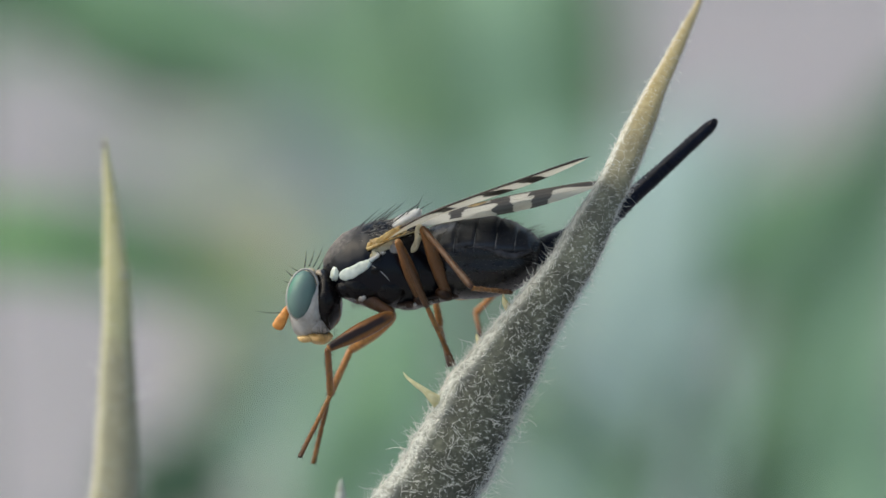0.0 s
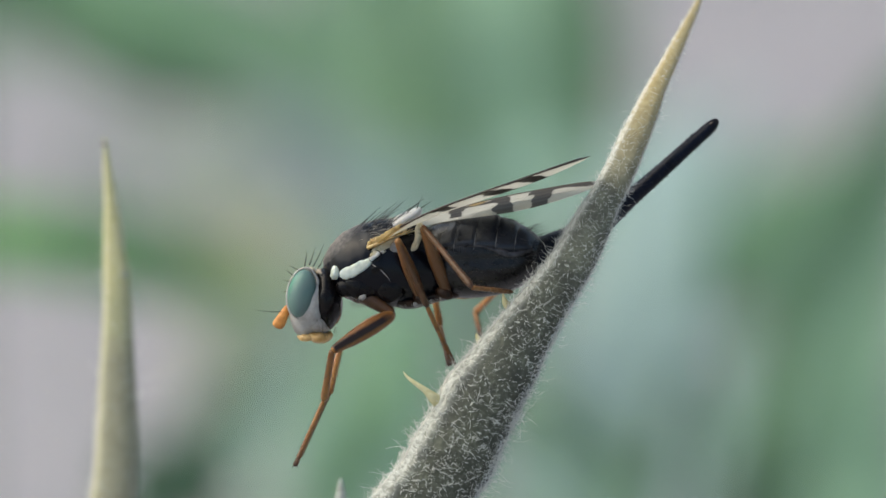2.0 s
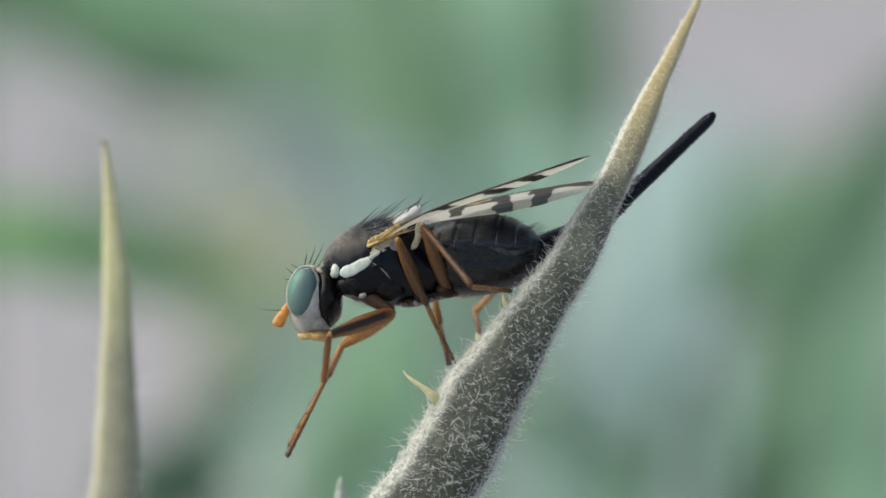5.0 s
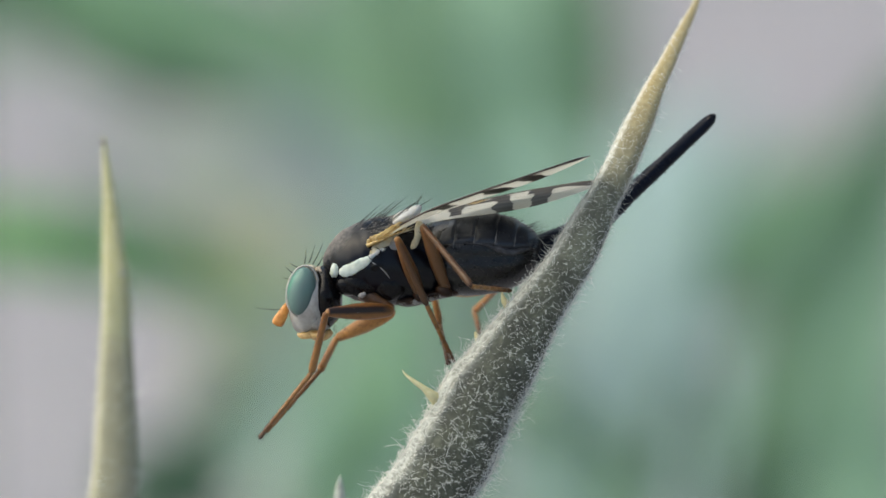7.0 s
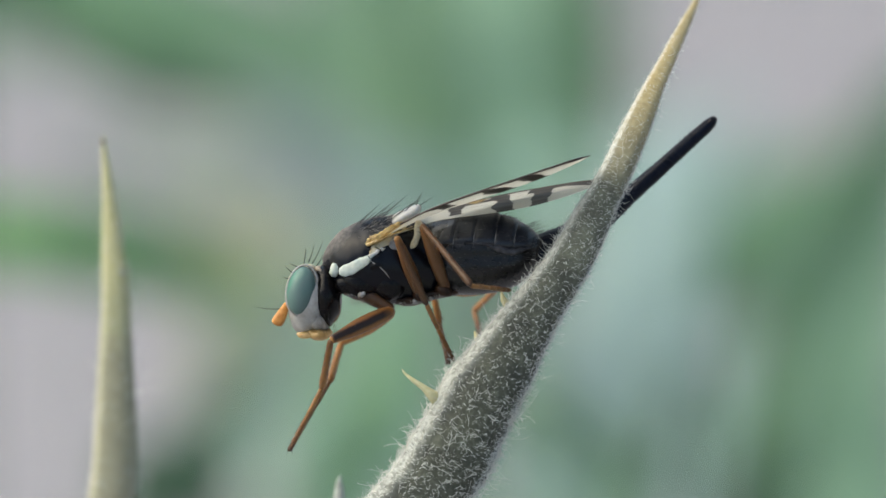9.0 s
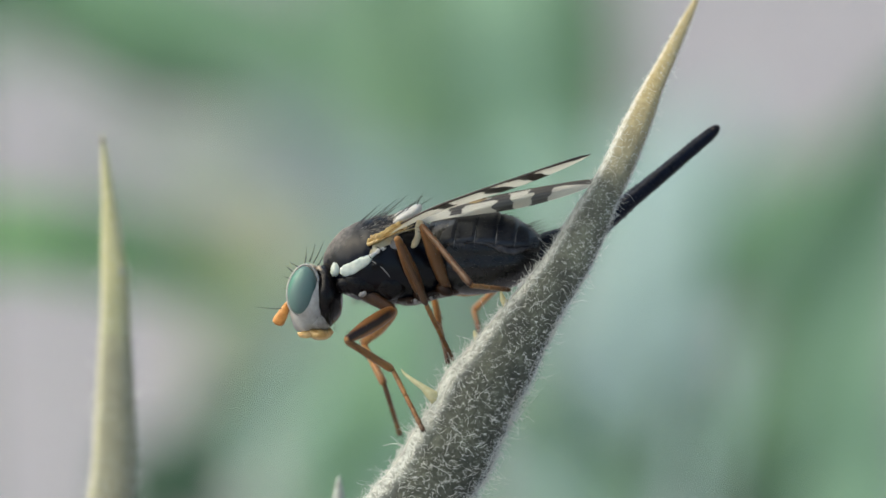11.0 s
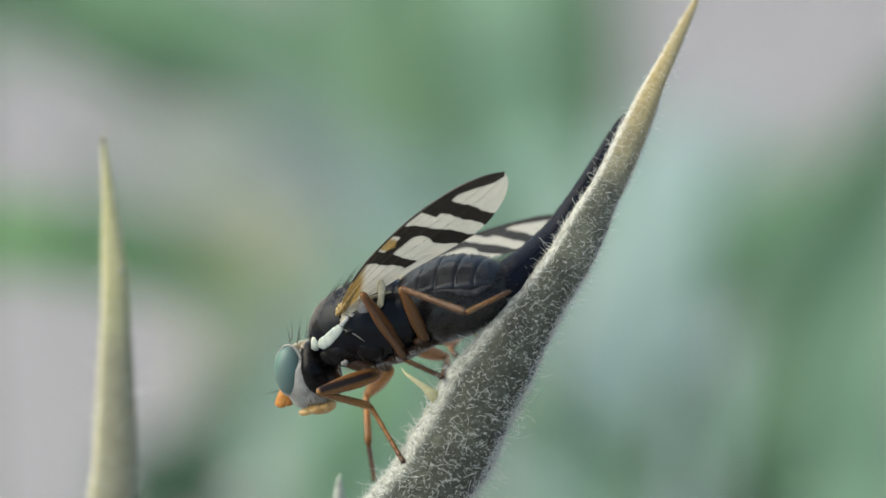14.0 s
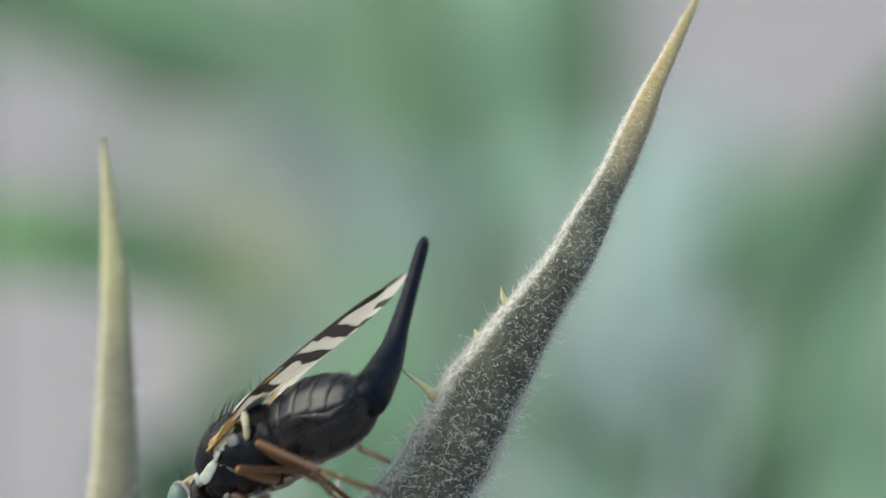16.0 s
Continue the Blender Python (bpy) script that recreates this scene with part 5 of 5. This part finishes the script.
    fore_near(10.4, (695, 550), (588, 610), (575, 700), (535, 810))
    fore_near(10.7, (696, 550), (604, 610), (640, 690), (655, 800))
    fore_near(11.0, (698, 551), (613, 602), (695, 655), (750, 762))
    fore_near(11.5, (698, 551), (611, 603), (695, 655), (752, 762))
    fore_near(11.7, (698, 555), (610, 615), (680, 665), (735, 780))
    fore_near(11.85, (700, 558), (608, 628), (680, 690), (712, 826))
    fore_near(12.0, (701, 564), (606, 642), (683, 712), (712, 828))
    fore_near(12.3, (700, 575), (606, 658), (681, 706), (712, 820))
    fore_near(12.5, (698, 580), (604, 662), (680, 705), (712, 820))
    fore_near(13.0, (690, 580), (592, 666), (682, 710), (713, 822))
    fore_near(13.2, (692, 603), (600, 672), (688, 720), (714, 820))
    fore_near(13.5, (690, 620), (584, 674), (673, 716), (715, 820))
    fore_near(13.7, (668, 640), (568, 676), (657, 720), (716, 818))
    fore_near(14.0, (676, 662), (562, 694), (655, 720), (715, 818))
    fore_near(14.2, (668, 670), (556, 702), (655, 724), (715, 816))
    fore_near(14.5, (672, 692), (544, 707), (612, 735), (712, 818))
    fore_near(14.65, (670, 705), (542, 735), (608, 780), (670, 850))
    fore_near(14.8, (660, 718), (544, 768), (614, 824), (630, 890))
    fore_near(15.0, (672, 735), (544, 775), (612, 830), (626, 895))
    fore_near(15.2, (645, 745), (530, 790), (605, 840), (624, 895))
    fore_near(15.5, (618, 755), (505, 806), (590, 842), (622, 895))
    fore_near(15.7, (560, 790), (470, 845), (500, 920), (560, 950))
    fore_near(16.0, (450, 900), (360, 955), (430, 985), (500, 1020))
    # far fore leg
    fore_far(0, (700, 560), (617, 624), (580, 704), (550, 828))
    fore_far(0.5, (700, 560), (603, 612), (578, 690), (512, 798))
    fore_far(1.0, (700, 560), (604, 590), (578, 690), (520, 787))
    fore_far(1.25, (700, 560), (600, 616), (576, 704), (510, 812))
    fore_far(1.5, (700, 560), (602, 620), (576, 660), (498, 795))
    fore_far(1.75, (700, 560), (606, 622), (580, 690), (512, 800))
    fore_far(2.0, (700, 560), (600, 612), (580, 700), (526, 815))
    fore_far(2.25, (700, 560), (604, 622), (582, 668), (515, 790))
    fore_far(2.5, (700, 560), (600, 602), (572, 688), (516, 790))
    fore_far(2.75, (700, 560), (604, 604), (574, 680), (506, 812))
    fore_far(3.0, (700, 560), (602, 618), (580, 680), (508, 800))
    fore_far(3.25, (700, 560), (600, 622), (562, 685), (470, 798))
    fore_far(3.5, (700, 560), (602, 652), (585, 672), (505, 740))
    fore_far(3.75, (700, 560), (625, 670), (612, 712), (540, 800))
    fore_far(4.0, (700, 560), (622, 665), (610, 722), (545, 810))
    fore_far(4.1, (700, 556), (592, 570), (586, 660), (522, 762))
    fore_far(4.2, (700, 556), (600, 590), (604, 680), (578, 786))
    fore_far(4.6, (700, 556), (603, 612), (578, 690), (512, 790))
    fore_far(4.9, (700, 556), (602, 618), (578, 665), (505, 795))
    fore_far(5.5, (700, 556), (602, 602), (574, 688), (518, 792))
    fore_far(6.05, (700, 556), (606, 580), (600, 680), (545, 770))
    fore_far(6.3, (700, 554), (616, 562), (612, 650), (566, 734))
    fore_far(6.5, (700, 554), (606, 600), (607, 690), (560, 797))
    fore_far(6.75, (700, 554), (604, 612), (580, 690), (520, 798))
    fore_far(7.0, (700, 554), (592, 602), (580, 640), (466, 770))
    fore_far(7.5, (700, 554), (598, 612), (574, 660), (466, 770))
    fore_far(8.0, (700, 554), (596, 590), (564, 676), (494, 776))
    fore_far(8.5, (700, 554), (600, 598), (572, 680), (492, 792))
    fore_far(8.75, (700, 554), (602, 618), (584, 668), (516, 790))
    fore_far(9.2, (700, 554), (600, 602), (580, 684), (510, 795))
    fore_far(9.8, (700, 554), (600, 612), (572, 680), (500, 785))
    fore_far(10.5, (700, 554), (604, 612), (584, 695), (545, 805))
    fore_far(10.8, (700, 552), (630, 612), (660, 690), (680, 790))
    fore_far(11.1, (702, 552), (644, 610), (688, 680), (720, 772))
    fore_far(11.5, (702, 552), (645, 611), (690, 682), (720, 772))
    fore_far(12.0, (704, 560), (646, 618), (695, 690), (720, 770))
    fore_far(12.5, (704, 575), (642, 632), (690, 705), (722, 776))
    fore_far(13.1, (700, 578), (640, 632), (690, 702), (722, 772))
    fore_far(13.2, (705, 590), (676, 614), (693, 692), (705, 795))
    fore_far(13.5, (702, 618), (648, 672), (655, 762), (665, 842))
    fore_far(13.7, (682, 640), (624, 702), (632, 782), (646, 862))
    fore_far(14.0, (690, 655), (645, 706), (650, 792), (660, 862))
    fore_far(14.2, (684, 668), (640, 706), (652, 790), (666, 842))
    fore_far(14.5, (688, 690), (652, 702), (660, 772), (673, 836))
    fore_far(14.8, (690, 712), (680, 722), (690, 770), (696, 804))
    fore_far(15.0, (692, 728), (672, 742), (680, 790), (688, 822))
    fore_far(15.5, (640, 755), (600, 765), (610, 830), (625, 885))
    fore_far(15.7, (590, 780), (572, 800), (582, 850), (592, 890))
    fore_far(16.0, (470, 890), (440, 940), (500, 970), (560, 1000))
    # middle legs: knee, ankle, foot
    for t, k, a, w in ((0, (703, 425), (756, 545), (804, 649)), (4.0, (703, 423), (756, 543), (804, 646)), (9.0, (702, 420), (755, 540), (803, 641)), (11.5, (702, 420), (754, 540), (802, 640)), (12.0, (688, 430), (742, 545), (801, 640)),
                       (12.2, (680, 434), (736, 550), (802, 640)), (12.3, (652, 444), (716, 560), (802, 640)), (12.5, (643, 447), (712, 562), (803, 640)), (13.0, (668, 432), (715, 558), (803, 637)), (13.1, (664, 440), (715, 562), (800, 640)), (13.2, (645, 490), (720, 580), (780, 672))):
        mid_near(t, k, a, w)
    for t, k, a, w in ((13.5, (675, 480), (730, 605), (780, 672)), (13.7, (668, 502), (725, 615), (779, 668)), (14.0, (640, 518), (718, 638), (779, 668)), (14.2, (630, 522), (718, 640), (778, 668)), (14.35, (618, 555), (705, 660), (765, 720)), (14.5, (605, 592), (695, 682), (755, 768)),
                       (14.8, (585, 606), (682, 692), (755, 766)), (15.0, (580, 612), (688, 702), (755, 767)), (15.2, (565, 640), (655, 740), (715, 820)), (15.5, (535, 690), (592, 782), (612, 895)), (15.7, (505, 702), (597, 777), (662, 882)), (16.0, (425, 825), (555, 830), (628, 892))):
        mid_near(t, k, a, w)
    for t, k, a, w in ((0, (752, 440), (780, 585), (795, 650)), (11.5, (750, 435), (778, 580), (793, 645)), (12.0, (730, 440), (785, 555), (797, 640)), (12.5, (715, 450), (772, 565), (803, 640)), (13.1, (715, 450), (770, 580), (803, 638)), (13.2, (815, 575), (812, 612), (801, 650)),
                       (13.5, (815, 597), (812, 627), (790, 652)), (13.7, (775, 615), (775, 650), (786, 662)), (14.0, (792, 636), (790, 650), (781, 668)), (14.2, (794, 640), (786, 655), (782, 664))):
        mid_far(t, k, a, w)
    for t, k, a, w in ((14.4, (788, 636), (800, 656), (860, 720)), (14.5, (786, 636), (820, 690), (925, 782)), (14.7, (786, 640), (820, 690), (925, 782)), (14.9, (780, 645), (800, 690), (870, 750)), (15.2, (740, 670), (745, 700), (780, 750)), (15.5, (692, 690), (693, 722), (731, 766)),
                       (15.7, (680, 702), (688, 735), (697, 762)), (16.0, (500, 830), (560, 850), (625, 905))):
        mid_far(t, k, a, w)
    # hind legs
    for t, k, a, w in ((0, (747, 402), (836, 510), (906, 518)), (4.0, (748, 400), (836, 508), (905, 516)), (11.5, (746, 398), (834, 505), (902, 513)), (12.0, (737, 402), (826, 507), (904, 511)), (12.5, (723, 415), (817, 500), (903, 514)), (13.0, (730, 417), (830, 507), (900, 515)),
                       (13.2, (735, 418), (830, 508), (899, 517)), (13.3, (738, 430), (835, 470), (915, 505)), (13.4, (736, 450), (836, 425), (930, 485)), (13.5, (735, 460), (835, 412), (935, 482)), (13.7, (733, 470), (830, 415), (926, 486)), (13.85, (720, 495), (835, 480), (915, 500))):
        hind_near(t, k, a, w)
    for t, k, a, w in ((14.0, (710, 510), (825, 552), (902, 515)), (14.2, (672, 502), (800, 560), (885, 535)), (14.35, (655, 520), (770, 590), (860, 590)), (14.5, (640, 536), (746, 610), (836, 625)), (14.8, (622, 552), (722, 620), (826, 615)), (15.0, (616, 560), (726, 627), (826, 628)),
                       (15.2, (595, 575), (710, 645), (800, 660)), (15.5, (548, 606), (680, 680), (750, 715)), (15.7, (530, 646), (680, 702), (748, 719)), (15.85, (495, 720), (630, 770), (720, 800)), (16.0, (460, 778), (575, 825), (687, 866))):
        hind_near(t, k, a, w)
    for t, k, a, w in ((0, (884, 515), (843, 558), (852, 598)), (11.5, (882, 510), (840, 552), (850, 592)), (12.0, (880, 512), (838, 555), (850, 590)), (12.5, (852, 492), (824, 540), (858, 578)), (13.0, (832, 512), (815, 545), (850, 586)), (13.2, (850, 512), (830, 555), (848, 590)),
                       (13.5, (850, 560), (832, 580), (830, 600)), (13.8, (842, 588), (832, 598), (828, 612)), (14.0, (815, 600), (796, 620), (808, 635)), (14.2, (800, 602), (788, 622), (806, 640)), (14.5, (792, 638), (790, 650), (802, 656))):
        hind_far(t, k, a, w)
    for t, k, a, w in ((14.8, (815, 590), (812, 612), (806, 640)), (15.0, (828, 570), (829, 600), (820, 628)), (15.5, (796, 592), (800, 620), (805, 645)), (15.7, (735, 660), (735, 690), (748, 716)), (16.0, (623, 765), (632, 802), (690, 823))):
        hind_far(t, k, a, w)


def rest(a, b, t, depth=0.0):
    s = sway(t)
    return q(a - s.x, b - s.y, depth)


def body_pose(t):
    a, b, tilt, turn, depth = body.at(t)
    r = Euler((0, radians(-tilt), 0)).to_matrix() @ Euler((0, 0, radians(-turn))).to_matrix()
    mark = r @ f(635, 476, -0.72)
    p = rest(a, b, t, 0) - mark
    p.y = depth * MM
    return Matrix.Translation(p) @ r.to_4x4()


def reach(start, a, b, t, length, side):
    """End of a stiff piece of given length (mm) that starts at start and shows its end at a, b."""
    goal = rest(a, b, t, 0)
    flat = Vector((goal.x - start.x, 0, goal.z - start.z))
    L = length * MM
    if flat.length > L * 0.995:
        flat *= L * 0.995 / flat.length
    return Vector((start.x + flat.x, start.y + side * math.sqrt(L * L - flat.length_squared), start.z + flat.z))


def along(start, end, hint):
    """Pose at start with +x to end and +z near hint."""
    x = (end - start).normalized()
    y = hint.cross(x).normalized()
    z = x.cross(y)
    m = Matrix((x, y, z)).transposed().to_4x4()
    m.translation = start
    return m


def settle_joint(k, a, w, l1, l2):
    """Middle joint moved in the plane so that both pieces can span."""
    k, a, w = Vector(k), Vector(a), Vector(w)
    l1, l2 = l1 * 99, l2 * 99
    if (w - k).length > l1 + l2:
        w = k + (w - k) * ((l1 + l2) / (w - k).length)
    for _ in range(12):
        if (a - w).length > l2:
            a = w + (a - w) * (l2 / (a - w).length)
        if (a - k).length > l1:
            a = k + (a - k) * (l1 / (a - k).length)
    return a, w


def wing_pose(root, hinge, a, b, t, turn, far_wing):
    start = root @ hinge
    side = float(np.interp(t, (11.6, 12.5), (-1, 1))) if far_wing else -1
    end = reach(start, a, b, t, WING_L, side)
    x = (end - start).normalized()
    flat = Vector((-x.z, 0, x.x))
    flat = (flat - x * flat.dot(x)).normalized()
    if flat.z < 0:
        flat = -flat
    deep = Vector((0, 1, 0))
    deep = (deep - x * deep.dot(x) - flat * deep.dot(flat)).normalized()
    c, s = math.cos(radians(turn)), math.sin(radians(turn))
    y = flat * c - deep * s if not far_wing else flat * c + deep * s
    z = x.cross(y)
    m = Matrix((x, y, z)).transposed().to_4x4()
    m.translation = start
    return m


def leg_poses(root, which, side, course, t):
    """Poses of a leg's pieces in the fly's space."""
    ln = LENGTH[which]
    v = course.at(t)
    up = root.to_3x3() @ Vector((0, 0, 1))
    out = {}
    if which == "fore":
        hip = root @ f(638, 522, side * 0.38)
        joint = reach(hip, v[0], v[1], t, ln["coxa"], side)
        out["coxa"] = along(hip, joint, up)
        v = v[2:]
    else:
        joint = root @ (f(746, 532, side * 0.36) if which == "mid" else f(792, 522, side * 0.36))
    ankle, foot = settle_joint(v[0:2], v[2:4], v[4:6], ln["tibia"], ln["tarsus"])
    knee = reach(joint, v[0], v[1], t, ln["femur"], side)
    heel = reach(knee, ankle.x, ankle.y, t, ln["tibia"], -side if which != "hind" else side)
    sole = reach(heel, foot.x, foot.y, t, ln["tarsus"], -side if which != "fore" else side)
    out["femur"], out["tibia"], out["tarsus"] = along(joint, knee, up), along(knee, heel, up), along(heel, sole, up)
    return out


def motions():
    lay_courses()
    times = [k / 10 for k in range(161)]
    roots = [body_pose(t) for t in times]
    walk(fly, [(t, HOME @ r) for t, r in zip(times, roots)])
    rows = []
    for t, r in zip(times, roots):
        low = float(np.interp(t, (11.5, 12.3), (1, 0)))
        start = r @ f(949 + 6 * low, 455 + 12 * low)
        a, b, side = tail.at(t)
        end = reach(start, a, b, t, OVI_L, side)
        rows.append((t, r.inverted() @ along(start, end, r.to_3x3() @ Vector((0, 0, 1)))))
    walk(ovipositor, rows)
    pin = f(585, 510)
    bow = ((0, 0), (11.8, 0), (12.3, 8), (13.1, 9), (13.7, 6), (14.5, 13), (15.0, 15), (15.5, 16), (16.0, 10))
    walk(head, [(t, Matrix.Translation(pin) @ pose(0, 0, 0, 0, 0, -a) @ Matrix.Translation(-pin)) for t, a in bow])
    near_hinge, far_hinge = f(664, 436, -0.74), f(690, 421, 0.62)
    walk(wing_near, [(t, r.inverted() @ wing_pose(r, near_hinge, *wing_a.at(t)[:2], t, wing_a.at(t)[2], False)) for t, r in zip(times, roots)])
    walk(wing_far, [(t, r.inverted() @ wing_pose(r, far_hinge, *wing_b.at(t)[:2], t, wing_b.at(t)[2], True)) for t, r in zip(times, roots)])
    for which, near_course, far_course in (("fore", fore_near, fore_far), ("mid", mid_near, mid_far), ("hind", hind_near, hind_far)):
        for flank_name, side, course in (("near", -1, near_course), ("far", 1, far_course)):
            sets = [leg_poses(r, which, side, course, t) for t, r in zip(times, roots)]
            for piece, ob in PIECES[which, flank_name].items():
                walk(ob, [(t, r.inverted() @ s[piece]) for t, r, s in zip(times, roots, sets)])


motions()
